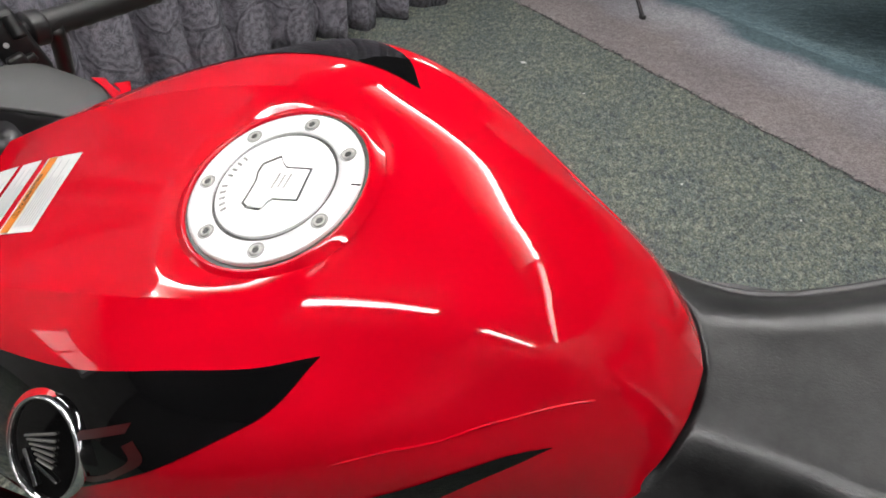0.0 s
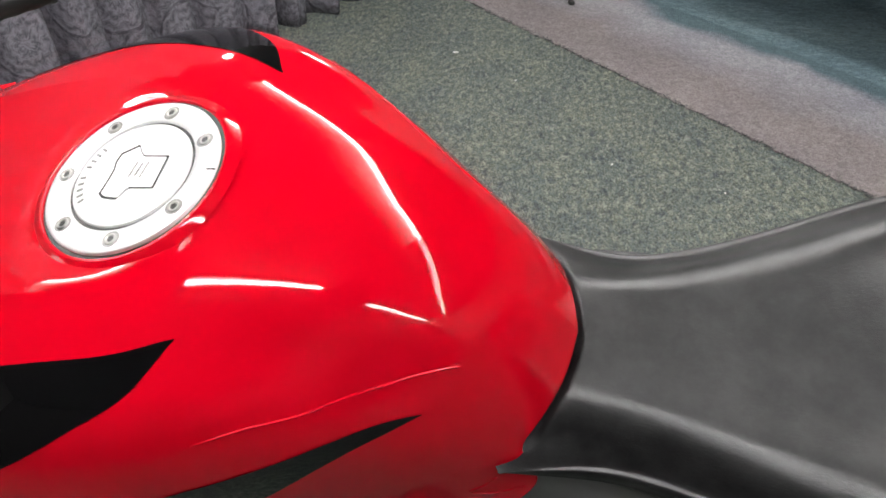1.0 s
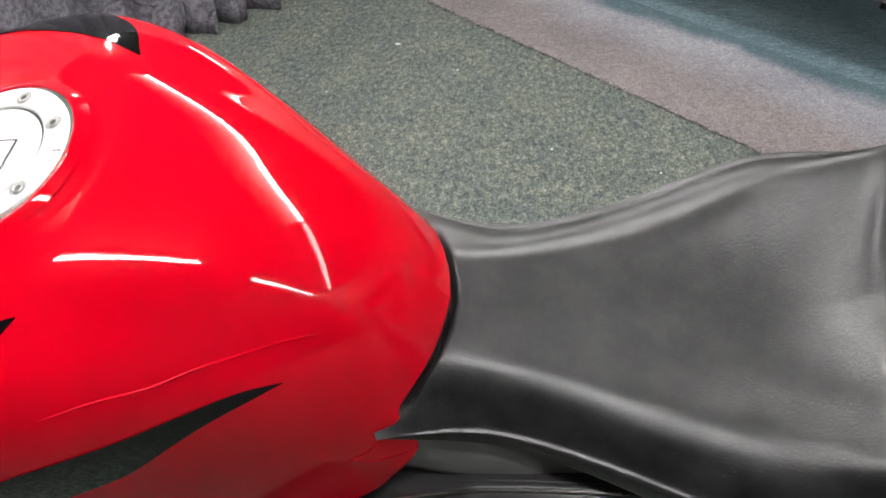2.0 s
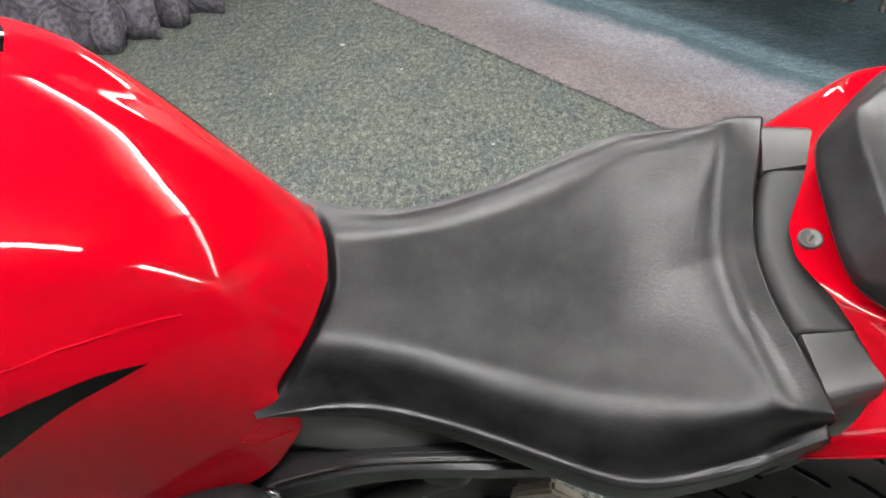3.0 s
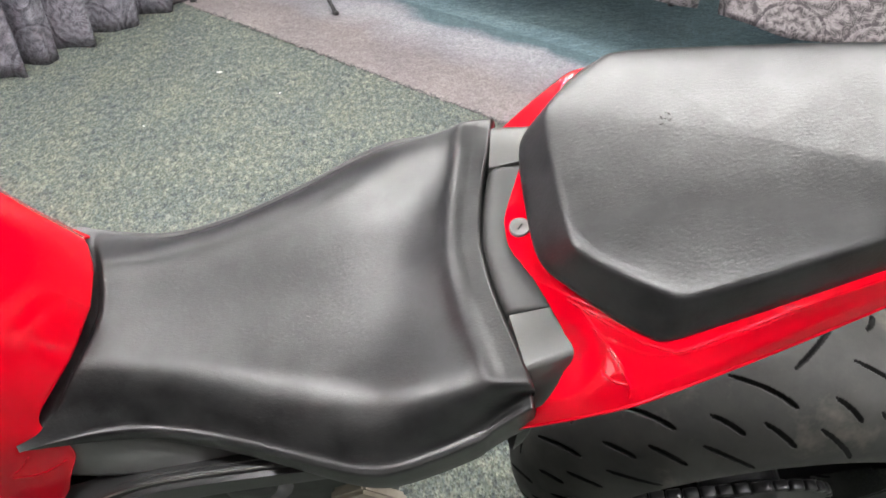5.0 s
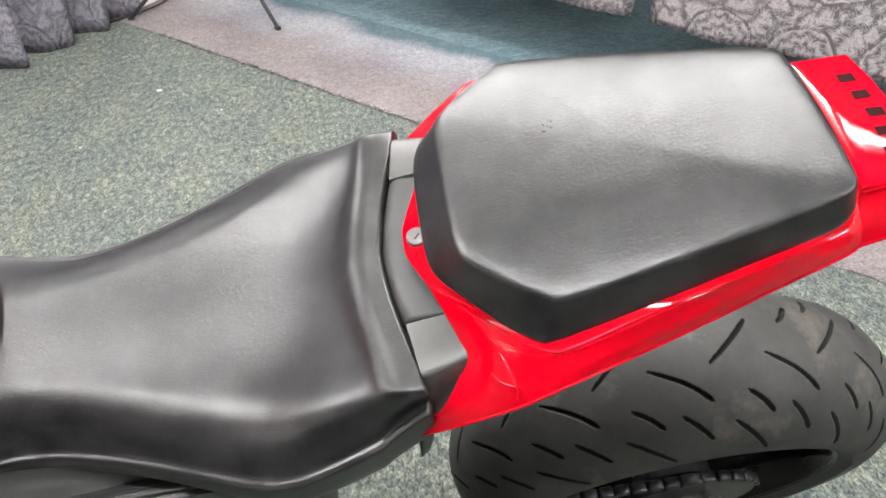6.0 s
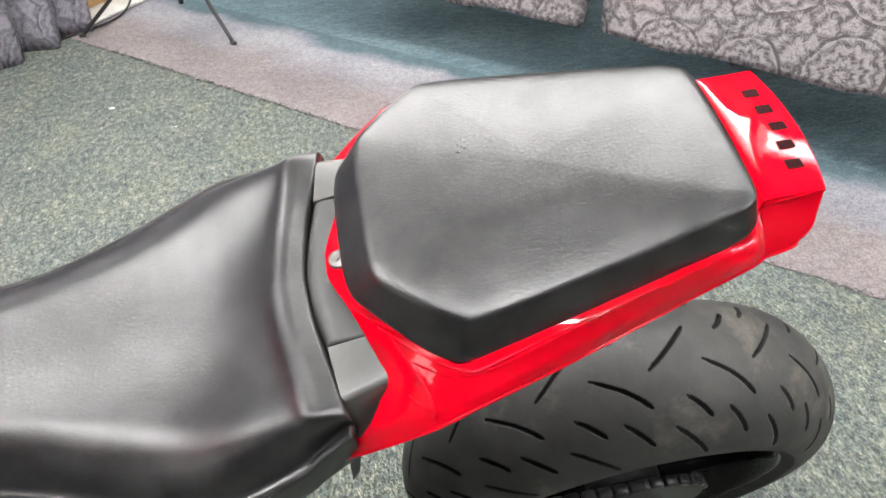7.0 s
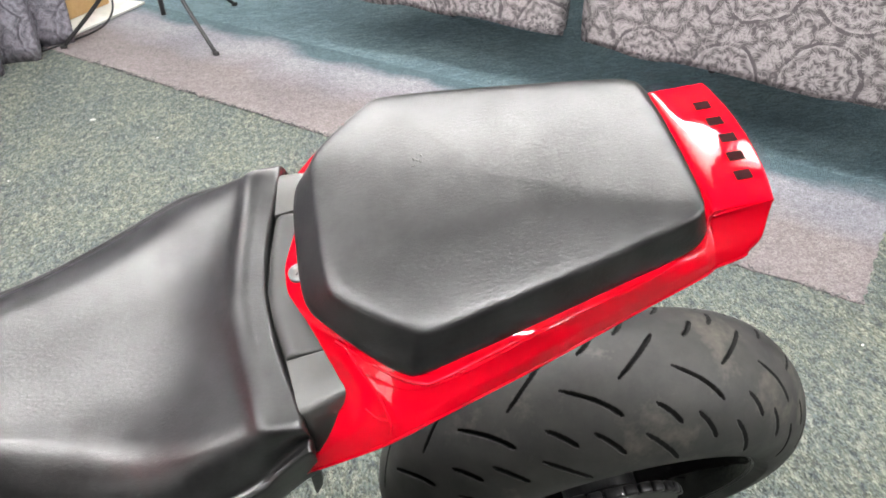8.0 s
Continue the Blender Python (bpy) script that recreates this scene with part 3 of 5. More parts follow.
part("key_rim", moved(key, cap_at @ pose(0.003, 0.001, 0.0035) @ pose(0, 0, 0, -90)), SOCKET, cap)
for k in range(3):
    part("mark", moved(rounded_box((0.0016, 0.012 - 0.002 * (k == 1), 0.0005), 0.0002, 1), cap_at @ pose(0.002 + 0.004 * k, 0.001, 0.0041, 0, 0, -8)), CAP_INK, cap)
for k in range(9):
    deg = 148 + 8.2 * k + (6 if k > 3 else 0)
    part("mark", moved(rounded_box((0.0042, 0.0016, 0.0004), 0.0001, 1), cap_at @ pose(0.0335 * math.cos(radians(deg)), 0.0335 * math.sin(radians(deg)), 0.0029, 0, 2, deg)), CAP_INK, cap)
part("notch", moved(rounded_box((0.006, 0.0012, 0.001), 0.0003, 1), cap_at @ pose(0.0545, 0.002, 0.0022)), INK, cap)


# warning labels ahead of the filler
def tank_patch(name, x0, x1, y0, y1, skew, material, parent, lift, label=""):
    """A rounded sticker that follows the top of the tank."""
    nu, nv = 14, 14
    s = np.zeros((nu, nv, 3))
    for i in range(nu):
        for j in range(nv):
            a, b = i / (nu - 1), j / (nv - 1)
            y = y0 + (y1 - y0) * b
            x = x0 + (x1 - x0) * a + skew * (y - y0)
            row = np.array([np.interp(x, half[:, c, 0], half[:, c, 2]) for c in range(0, 120, 2)])
            ys = np.array([np.interp(x, half[:, c, 0], half[:, c, 1]) for c in range(0, 120, 2)])
            s[i, j] = x, y, np.interp(abs(y), ys, row) + lift
    return put_under(sheet(name, s, material), parent, label)


def sticker(x0, x1, label):
    paper = tank_patch("warning_label", x0, x1, -0.040, 0.036, -0.05, WHITE_VINYL, bike, 0.0007, label)
    return paper


main_label = sticker(-0.861, -0.817, "white warning sticker with an orange header stripe")
tank_patch("orange_stripe", -0.858, -0.847, -0.039, 0.035, -0.05, ORANGE, main_label, 0.0012, "orange header stripe")
for k in range(7):
    tank_patch("text_bar", -0.8425 + 0.0034 * k, -0.8413 + 0.0034 * k, -0.034, 0.012 + 0.018 * ((k * 7) % 3 == 1), -0.05, LABEL_INK, main_label, 0.0012)
second = sticker(-0.898, -0.870, "small white information sticker")
for k in range(5):
    tank_patch("text_bar", -0.893 + 0.0044 * k, -0.8916 + 0.0044 * k, -0.030, 0.010 + 0.018 * (k % 2), -0.05, LABEL_INK, second, 0.0012)
third = sticker(-0.935, -0.905, "small white information sticker")
for k in range(5):
    tank_patch("text_bar", -0.930 + 0.0044 * k, -0.9286 + 0.0044 * k, -0.030, 0.020 - 0.018 * (k % 2), -0.05, LABEL_INK, third, 0.0012)
word = bpy.data.curves.new("warning_word", "FONT")
word.body, word.size, word.extrude, word.align_x, word.align_y = "\u26a0WARNING", 0.0072, 0.0001, "CENTER", "CENTER"
word_ob = new("warning_word", word)
word_at = frame_on((-0.8522, -0.006, 0.9235 + 0.0012), (-0.05 * 0.06, 0.06, 0.0), (-0.06, -0.003, -0.0235))
dg = bpy.context.evaluated_depsgraph_get()
word_mesh = bpy.data.meshes.new_from_object(word_ob.evaluated_get(dg))
bpy.data.objects.remove(word_ob)
word_mesh.materials.clear()
word_mesh.materials.append(INK)
word_mesh.transform(word_at)
put_under(new("warning_word", word_mesh), main_label, "black word WARNING")

# rider seat
SX = [-0.400, -0.33, -0.28, -0.19, -0.12, -0.088]
SEAT = [
    guide(SX + [-0.068, -0.051, -0.039, -0.0285], [0] * 10, [0.829, 0.828, 0.828, 0.833, 0.847, 0.861, 0.874, 0.8892, 0.8930, 0.8965]),
    guide(SX + [-0.063, -0.047, -0.035, -0.0250], [0.022, 0.022, 0.023, 0.032, 0.048, 0.050, 0.046, 0.042, 0.040, 0.038], [0.8285, 0.8275, 0.8275, 0.833, 0.848, 0.863, 0.877, 0.8915, 0.8955, 0.899]),
    guide(SX + [-0.055, -0.039, -0.027, -0.0170], [0.036, 0.036, 0.038, 0.055, 0.080, 0.083, 0.080, 0.077, 0.075, 0.074], [0.8265, 0.8275, 0.828, 0.8340, 0.8535, 0.872, 0.886, 0.8995, 0.9025, 0.905]),
    guide(SX + [-0.050, -0.034, -0.021, -0.0095], [0.050, 0.050, 0.052, 0.072, 0.102, 0.108, 0.107, 0.106, 0.106, 0.106], [0.823, 0.826, 0.828, 0.8355, 0.8560, 0.878, 0.895, 0.9058, 0.9073, 0.908]),
    guide(SX + [-0.047, -0.031, -0.018, -0.0070], [0.078, 0.069, 0.070, 0.094, 0.123, 0.125, 0.121, 0.1170, 0.117, 0.118], [0.811, 0.816, 0.820, 0.8310, 0.8505, 0.871, 0.8885, 0.9035, 0.906, 0.9060]),
]
# the rolled rim, with a skirt below it that turns in over the side cover
RIM_X = [-0.385] + SX[1:] + [-0.044, -0.030, -0.015, -0.0055]
RIM_Y = np.array([0.1030, 0.0945, 0.0930, 0.1200, 0.1490, 0.1480, 0.1390, 0.1330, 0.1275, 0.1245])
RIM_Z = np.array([0.8030, 0.8020, 0.8015, 0.8170, 0.8355, 0.8515, 0.8655, 0.8755, 0.8855, 0.8905])
SKIRT = np.array([0.002, 0.006, 0.014, 0.030, 0.044, 0.048, 0.050, 0.052, 0.054, 0.056])
TAPER = np.array([0.05, 1.0] + [1.0] * 8)
for out, drop, deep in ((-0.0085, -0.0012, 0.0), (-0.0015, 0.0008, 0.0), (0.0018, 0.0066, 0.0), (0.0010, 0.004, 0.85), (-0.018, 0.010, 1.1)):
    SEAT.append(guide(RIM_X, RIM_Y + out * TAPER, RIM_Z - drop * TAPER - deep * SKIRT))
seat_half = skin(SEAT, 271, 145)
soft = eased(seat_half, 4, 60)
keep = np.clip((np.arange(145) - 66) / 14, 0, 1)[None, :, None]
seat_half = eased(soft * (1 - keep) + eased(seat_half, 4, 8) * keep, 3, 4)
smooth_run = eased(seat_half, 420, 0)
keep = np.clip((np.arange(271) - 182) / 20, 0, 1)[:, None, None]
seat_half = smooth_run * (1 - keep) + seat_half * keep
# the front drops away a little where it tucks in behind the tank
behind = seat_half[..., 0] - np.interp(seat_half[..., 1], [0, 0.02, 0.043, 0.069, 0.09, 0.109], [-0.338, -0.341, -0.347, -0.359, -0.369, -0.366])
tuck = np.clip(1 - (behind - 0.001) / 0.007, 0, 1) ** 2 * np.clip((0.088 - seat_half[..., 1]) / 0.03, 0, 1)
seat_half[..., 2] -= 0.0045 * tuck
seat_all = both_sides(seat_half)
rear = []
for back, down in ((0.0010, 0.0002), (0.0022, 0.0010), (0.0032, 0.0026), (0.0038, 0.0050), (0.0038, 0.010), (0.002, 0.03), (-0.004, 0.05)):
    r = seat_all[-1:].copy()
    r[..., 0] += back
    r[..., 2] -= down
    rear.append(r)
rider_seat = sheet("rider_seat", np.concatenate([seat_all] + rear, 0), VINYL)
put_under(rider_seat, bike, "black vinyl rider seat with a raised rear lip")

# dark plastic bridge between the seats, with a paler block at either end
bridge = both_sides(skin([
    guide([-0.026, -0.0235, 0.000, 0.020, 0.034], [0, 0, 0, 0, 0], [0.860, 0.8975, 0.9045, 0.907, 0.897]),
    guide([-0.023, -0.0200, 0.002, 0.022, 0.036], [0.03] * 5, [0.860, 0.8985, 0.9055, 0.908, 0.898]),
    guide([-0.016, -0.0130, 0.006, 0.026, 0.040], [0.0625] * 5, [0.862, 0.9025, 0.9085, 0.911, 0.901]),
], 24, 20))
put_under(solid(sheet("seat_bridge", bridge, PLASTIC), 0.006), bike, "dark grey plastic panel between the two seats")


def bridge_end(side):
    """A pale block with a flat top, a steep outer face and softly rounded edges."""
    top = [(-0.0140, 0.0640, 0.9050), (0.0240, 0.0640, 0.9165), (0.0290, 0.1005, 0.9145), (-0.0075, 0.1085, 0.9070)]
    foot = [(-0.0150, 0.0640, 0.8500), (0.0300, 0.0640, 0.8600), (0.0280, 0.1180, 0.8560), (-0.0030, 0.1215, 0.8420)]
    bm = bmesh.new()
    ring = [[bm.verts.new((x, y * side, z)) for x, y, z in row] for row in (top, foot)]
    bm.faces.new(ring[0])
    bm.faces.new(ring[1][::-1])
    for k in range(4):
        n = (k + 1) % 4
        bm.faces.new((ring[0][n], ring[0][k], ring[1][k], ring[1][n]))
    bmesh.ops.recalc_face_normals(bm, faces=bm.faces)
    outer = [e for e in bm.edges if all(abs(v.co.y) > 0.09 for v in e.verts)]
    bmesh.ops.bevel(bm, geom=outer, offset=0.0080, segments=6, affect="EDGES", profile=0.5)
    rest = [e for e in bm.edges if all(abs(v.co.y) < 0.0645 for v in e.verts)]
    bmesh.ops.bevel(bm, geom=rest, offset=0.0009, segments=2, affect="EDGES", profile=0.5)
    return sharp(part("bridge_end", bm, PLASTIC_LIGHT, bike, "paler grey plastic end block beside the seat"), 50)


for side in (1, -1):
    bridge_end(side)

# tail cowl
CX = [0.04, 0.075, 0.15, 0.22, 0.258, 0.2690, 0.2735, 0.292]
COWL = [
    guide([-0.009] + CX + [0.3195], [0] * 10, [0.911, 0.930, 0.944, 0.966, 0.984, 0.994, 1.0040, 1.0078, 1.0097, 1.0115]),
    guide([-0.008] + CX + [0.3178], [0.014, 0.045, 0.060, 0.052, 0.045, 0.037, 0.032, 0.030, 0.029, 0.028], [0.911, 0.932, 0.947, 0.968, 0.985, 0.994, 1.0039, 1.0077, 1.0096, 1.0113]),
    guide([0.003] + CX + [0.3125], [0.041, 0.082, 0.106, 0.092, 0.078, 0.062, 0.0555, 0.0540, 0.0535, 0.0535], [0.917, 0.944, 0.958, 0.974, 0.989, 0.994, 1.0028, 1.0066, 1.0086, 1.0105]),
    guide([0.006] + CX + [0.3120], [0.049, 0.087, 0.110, 0.096, 0.081, 0.066, 0.0575, 0.0556, 0.0553, 0.0553], [0.918, 0.9425, 0.957, 0.975, 0.990, 0.994, 1.0015, 1.0050, 1.0075, 1.0097]),
    guide([0.012] + CX + [0.3115], [0.064, 0.099, 0.1195, 0.104, 0.089, 0.0705, 0.0590, 0.0570, 0.0567, 0.0565], [0.917, 0.9380, 0.952, 0.9740, 0.990, 0.9935, 0.9995, 1.0030, 1.0055, 1.0075]),
    guide([0.014] + CX + [0.3112], [0.070, 0.101, 0.1207, 0.105, 0.090, 0.073, 0.0605, 0.0588, 0.0585, 0.058], [0.916, 0.9368, 0.9508, 0.9730, 0.989, 0.993, 0.9970, 0.9995, 1.0025, 1.0045]),
    guide([0.022] + CX + [0.3100], [0.096, 0.114, 0.126, 0.108, 0.092, 0.078, 0.068, 0.0655, 0.0640, 0.062], [0.909, 0.9310, 0.9470, 0.968, 0.985, 0.991, 0.993, 0.9945, 0.9965, 0.998]),
    guide([0.004] + CX + [0.3060], [0.122, 0.128, 0.131, 0.113, 0.095, 0.084, 0.078, 0.0755, 0.073, 0.070], [0.885, 0.9235, 0.9445, 0.961, 0.977, 0.985, 0.986, 0.9865, 0.988, 0.990]),
    guide([-0.022] + CX + [0.3000], [0.125, 0.138, 0.136, 0.116, 0.097, 0.087, 0.083, 0.081, 0.078, 0.074], [0.842, 0.913, 0.939, 0.951, 0.967, 0.975, 0.977, 0.978, 0.981, 0.983]),
    guide([-0.021] + CX + [0.2995], [0.1235, 0.136, 0.134, 0.114, 0.095, 0.085, 0.081, 0.079, 0.076, 0.072], [0.840, 0.911, 0.937, 0.949, 0.965, 0.973, 0.975, 0.976, 0.979, 0.981]),
    guide([-0.016] + CX + [0.2970], [0.114, 0.124, 0.121, 0.101, 0.082, 0.072, 0.068, 0.066, 0.063, 0.059], [0.845, 0.912, 0.939, 0.951, 0.967, 0.975, 0.977, 0.978, 0.981, 0.983]),
]
cowl_half = skin(COWL, 235, 161)


def with_tail_crease(s):
    """The curved pressed line between the front corner of the cowl and its flank."""
    line = spline([(0.022, 0.0737, 0.936), (0.033, 0.0968, 0.9375), (0.041, 0.1153, 0.9375), (0.0488, 0.130, 0.932)], np.linspace(0, 3, 60))
    near = np.min(np.linalg.norm(s[:, :, None, :] - line[None, None], axis=-1), axis=2)
    lift = 0.0022 * np.clip(1 - near / 0.006, 0, 1) ** 1.5
    out = s.copy()
    out[..., 1] += lift * 0.5
    out[..., 2] += lift * 0.85
    return out


calm = eased(cowl_half, 14, 26)
calm[:, 0] = cowl_half[:, 0]
soft_front = np.clip((0.15 - cowl_half[..., :1]) / 0.05, 0, 1) * np.clip((132 - np.arange(161)) / 14, 0, 1)[None, :, None]
cowl_half = calm * soft_front + cowl_half * (1 - soft_front)
even = eased(cowl_half, 30, 30)
flat_end = np.clip((cowl_half[..., :1] - 0.277) / 0.008, 0, 1) * np.clip((0.050 - cowl_half[..., 1:2]) / 0.008, 0, 1)
cowl_half = even * flat_end + cowl_half * (1 - flat_end)
cowl_half = with_tail_crease(cowl_half)
cowl_all = both_sides(cowl_half)


def crease_bead(points, radius, side):
    """A thin pressed line that runs over the cowl's own surface."""
    flat = cowl_half.reshape(-1, 3)
    hit = [flat[np.argmin(np.linalg.norm(flat - np.array(p), axis=1))] * (1, side, 1) for p in points]
    return tube("pressed_line", hit, radius, RED, 8)


tips = []
for back, down, pinch in ((0.0012, 0.0015, 0.995), (0.0012, 0.008, 0.985), (-0.008, 0.022, 0.94)):
    r = cowl_all[-1:].copy()
    r[..., 0] += back
    r[..., 1] *= pinch
    r[..., 2] -= down
    tips.append(r)
cowl = sheet("tail_cowl", np.concatenate([cowl_all] + tips, 0), RED)
put_under(cowl, bike, "glossy red tail cowl")
put_under(crease_bead([(0.024, 0.0752, 0.936), (0.033, 0.0968, 0.9375), (0.041, 0.1153, 0.9375), (0.0488, 0.130, 0.932), (0.0484, 0.1346, 0.926)], 0.0010, -1), cowl)
put_under(crease_bead([(0.0326, 0.1163, 0.926), (0.0394, 0.1245, 0.928), (0.0488, 0.130, 0.932)], 0.0008, -1), cowl)
put_under(crease_bead([(0.272, 0.055, 1.001), (0.285, 0.0553, 1.004), (0.300, 0.0553, 1.007), (0.3115, 0.0553, 1.0095)], 0.0010, -1), cowl)
put_under(crease_bead([(0.0215, 0.068, 0.931), (0.036, 0.0895, 0.942), (0.055, 0.1085, 0.949), (0.068, 0.1175, 0.954), (0.079, 0.1195, 0.957), (0.115, 0.1115, 0.9685), (0.15, 0.104, 0.977), (0.185, 0.097, 0.9835), (0.215, 0.090, 0.990)], 0.0010, -1), cowl)
put_under(tube("lower_edge", cowl_half[4:226:12, 129] * (1, -1, 1), 0.0011, RED, 8), cowl, "thin rolled lower edge")
lock = sheet("seat_lock", lathe([(0.0078, -0.002), (0.0078, 0.0012), (0.0068, 0.0018), (0.0060, 0.0010), (0.0006, 0.0012)], 28), LOCK_GREY)
lock.data.transform(pose(0.001, 0.0, 0.9155, 0, -8, 0))
put_under(lock, bike, "dull metal seat lock")
part("keyhole", moved(rounded_box((0.006, 0.0012, 0.0012), 0.0003, 1), pose(0.001, 0.0, 0.9165, 0, -8, 50)), INK, lock)
# tail mark as plain bars that follow the cowl
def on_cowl(x, y):
    rows = np.array([[np.interp(abs(y), row[:, 1], row[:, 0]), np.interp(abs(y), row[:, 1], row[:, 2])] for row in cowl_half[90:, :34]])
    return np.array([x, y, np.interp(x, rows[:, 0], rows[:, 1]) + 0.0006])


for k in range(5):
    y = 0.033 - 0.0165 * k
    x = 0.3115 - 0.0022 * abs(k - 2)
    bar = np.array([[on_cowl(x - 0.006 + 0.0058 * i / 4, y + 0.0038 * j / 4) for j in range(-4, 5)] for i in range(-4, 5)])
    put_under(sheet("tail_mark", bar, TAIL_INK), cowl, "small dark lettering bar")

# pillion seat: a six-sided pad, its foot and the crest where the flanks meet the top
PILLION = [(0.0022, 0.0), (0.0030, 0.030), (0.0072, 0.050), (0.0195, 0.0665), (0.040, 0.0910), (0.060, 0.1095), (0.079, 0.1130), (0.16, 0.0965), (0.236, 0.0795), (0.258, 0.071), (0.266, 0.055), (0.268, 0.0)]
CREST = [(0.0185, 0.0), (0.0190, 0.030), (0.0205, 0.048), (0.0262, 0.0610), (0.046, 0.0800), (0.0655, 0.0950), (0.083, 0.1005), (0.16, 0.0870), (0.234, 0.0715), (0.252, 0.0645), (0.258, 0.052), (0.260, 0.0)]


def pillion_pad():
    def loop(nodes):
        edge = spline(nodes, np.linspace(0, len(nodes) - 1, 221))
        ring = np.concatenate([edge, edge[::-1][1:-1] * (1, -1)], 0)
        for _ in range(40):
            ring = 0.25 * np.roll(ring, 1, 0) + 0.5 * ring + 0.25 * np.roll(ring, -1, 0)
        return ring

    foot, crest, mid = loop(PILLION), loop(CREST), np.array([0.135, 0.0])
    rings = []

    def ring(q, up):
        # the pad sits a little askew on the cowl
        share = 0.2 + 0.8 * np.clip((q[:, 1] + 0.03) / 0.08, 0, 1)
        q = np.column_stack([q[:, 0], q[:, 1] + share * (0.009 - 0.078 * (q[:, 0] - 0.03))])
        rings.append(np.column_stack([q, 0.9425 + 0.232 * (q[:, 0] - 0.021) + up * (1.00 - 0.05 * np.clip(q[:, 0] / 0.25, 0, 1))]))

    for tuck, up in ((0.05, -0.006), (0.012, -0.003), (0.0, 0.001)):
        ring(foot + (mid - foot) * tuck, up)
    for f, up in ((0.03, 0.0035), (0.22, 0.0076), (0.45, 0.0124), (0.64, 0.0166), (0.80, 0.0202), (0.92, 0.0230), (1.0, 0.0248)):
        ring(foot + (crest - foot) * f, up)
    for f, up in ((0.010, 0.0259), (0.022, 0.0267), (0.045, 0.0275), (0.085, 0.0283), (0.15, 0.0291), (0.25, 0.0302), (0.4, 0.0316), (0.6, 0.0331), (0.8, 0.0341), (0.99999, 0.0345)):
        ring(crest + (mid - crest) * f, up)
    return np.array(rings)


pillion = sheet("pillion_seat", pillion_pad(), VINYL, close=True)
put_under(pillion, bike, "black vinyl pillion seat pad")

for k in range(6):
    flake = rounded_box((0.0026 - 0.0005 * (k % 3), 0.0011, 0.0004), 0.00015, 1)
    at = (0.093 + 0.0011 * ((k * 5) % 7 - 3), 0.030 + 0.0018 * (k - 3))
    part("scuff", moved(flake, pose(*at, 0.9425 + 0.232 * (at[0] - 0.021) + 0.0326, 0, -13, 37 * k)), SCUFF, pillion, "dull scuffed patch" if k == 0 else "")

# rear wheel
AXLE_X, WHEEL_Y, TYRE_R, TYRE_W = 0.37, -0.003, 0.322, 0.100


# sipes of one pitch: round the wheel and across the crown, both in degrees, start and end
SIPES = [(0.0, -7, 11.3, -34), (-5.0, -29.5, 0.3, -46.5), (4.5, -40, 10.3, -62), (15.6, -49, 25.0, -80),
         (12.5, -10, 23.0, 18), (6.0, 13, 10.2, 27), (15.0, 23, 18.5, 38), (3.0, 40, 8.0, 60), (-6.0, 48, 3.0, 78)]
PITCHES = 15


def tyre_surface(n_round, n_cross):
    """Tyre outline round the wheel with cut sipes: surface points, and where they lie in a sipe."""
    a = np.linspace(0, 2 * math.pi, n_round, endpoint=False)
    b = np.linspace(-1, 1, n_cross)
    ang = b * radians(118)
    over = np.clip(np.abs(ang) - math.pi / 2, 0, 9)
    crown = np.clip(ang, -math.pi / 2, math.pi / 2)
    yy = TYRE_W * np.sin(crown) - 0.024 * np.sign(b) * over
    rr = TYRE_R - 0.088 + 0.088 * np.cos(crown) - 0.020 * over / radians(28)
    A, Y = np.meshgrid(a, yy, indexing="ij")
    R = np.broadcast_to(rr, A.shape).copy()
    deg_b = np.broadcast_to(np.degrees(ang), A.shape)
    pitch = 360 / PITCHES
    depth = np.zeros_like(R)
    for a0, b0, a1, b1 in SIPES:
        along_a, along_b = (a1 - a0) * TYRE_R, (b1 - b0) * 0.092
        length = math.hypot(along_a, along_b)
        f0 = np.clip((deg_b - b0) / (b1 - b0), -0.2, 1.2)
        off = (np.degrees(A) + 20.5 - a0 - f0 * (a1 - a0) + pitch / 2) % pitch - pitch / 2
        bow = f0 * (1 - f0) * (5.5 if a0 == 0.0 else 2.2)
        across_d = np.abs(off - bow) * TYRE_R * abs(along_b) / length * math.pi / 180
        wide = (0.0024 if length < 4.2 else 0.0019) * np.clip(0.3 + 6 * np.minimum(0.8 * f0, 1 - f0), 0, 1)
        cut = (f0 > 0) & (f0 < 1) & (across_d < wide)
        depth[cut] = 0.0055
    R -= depth
    return np.stack([AXLE_X + R * np.sin(A), WHEEL_Y + Y, TYRE_R + R * np.cos(A)], -1), depth


wheel = new("rear_wheel")
put_under(wheel, bike, "rear wheel with wide sport tyre and black rim")
tyre_points, cut_depth = tyre_surface(1500, 260)
tyre = sheet("tyre", np.concatenate([tyre_points, tyre_points[:1]], 0), RUBBER)
tyre.data.materials.append(GROOVE_SHADE)
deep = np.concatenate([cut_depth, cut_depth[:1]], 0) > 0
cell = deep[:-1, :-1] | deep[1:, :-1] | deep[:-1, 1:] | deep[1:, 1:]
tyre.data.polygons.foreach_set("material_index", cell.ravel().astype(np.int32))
put_under(tyre, wheel, "worn black sport tyre with angled sipes")
rim_profile = [(0.226, -0.084), (0.223, -0.091), (0.217, -0.091), (0.211, -0.084), (0.204, -0.066), (0.196, -0.03), (0.196, 0.03), (0.204, 0.066), (0.211, 0.084), (0.217, 0.091), (0.223, 0.091), (0.226, 0.084)]
turn_wheel = pose(AXLE_X, WHEEL_Y, TYRE_R, 90)
rim = sheet("rim", lathe(rim_profile, 96), BLACK_GLOSS)
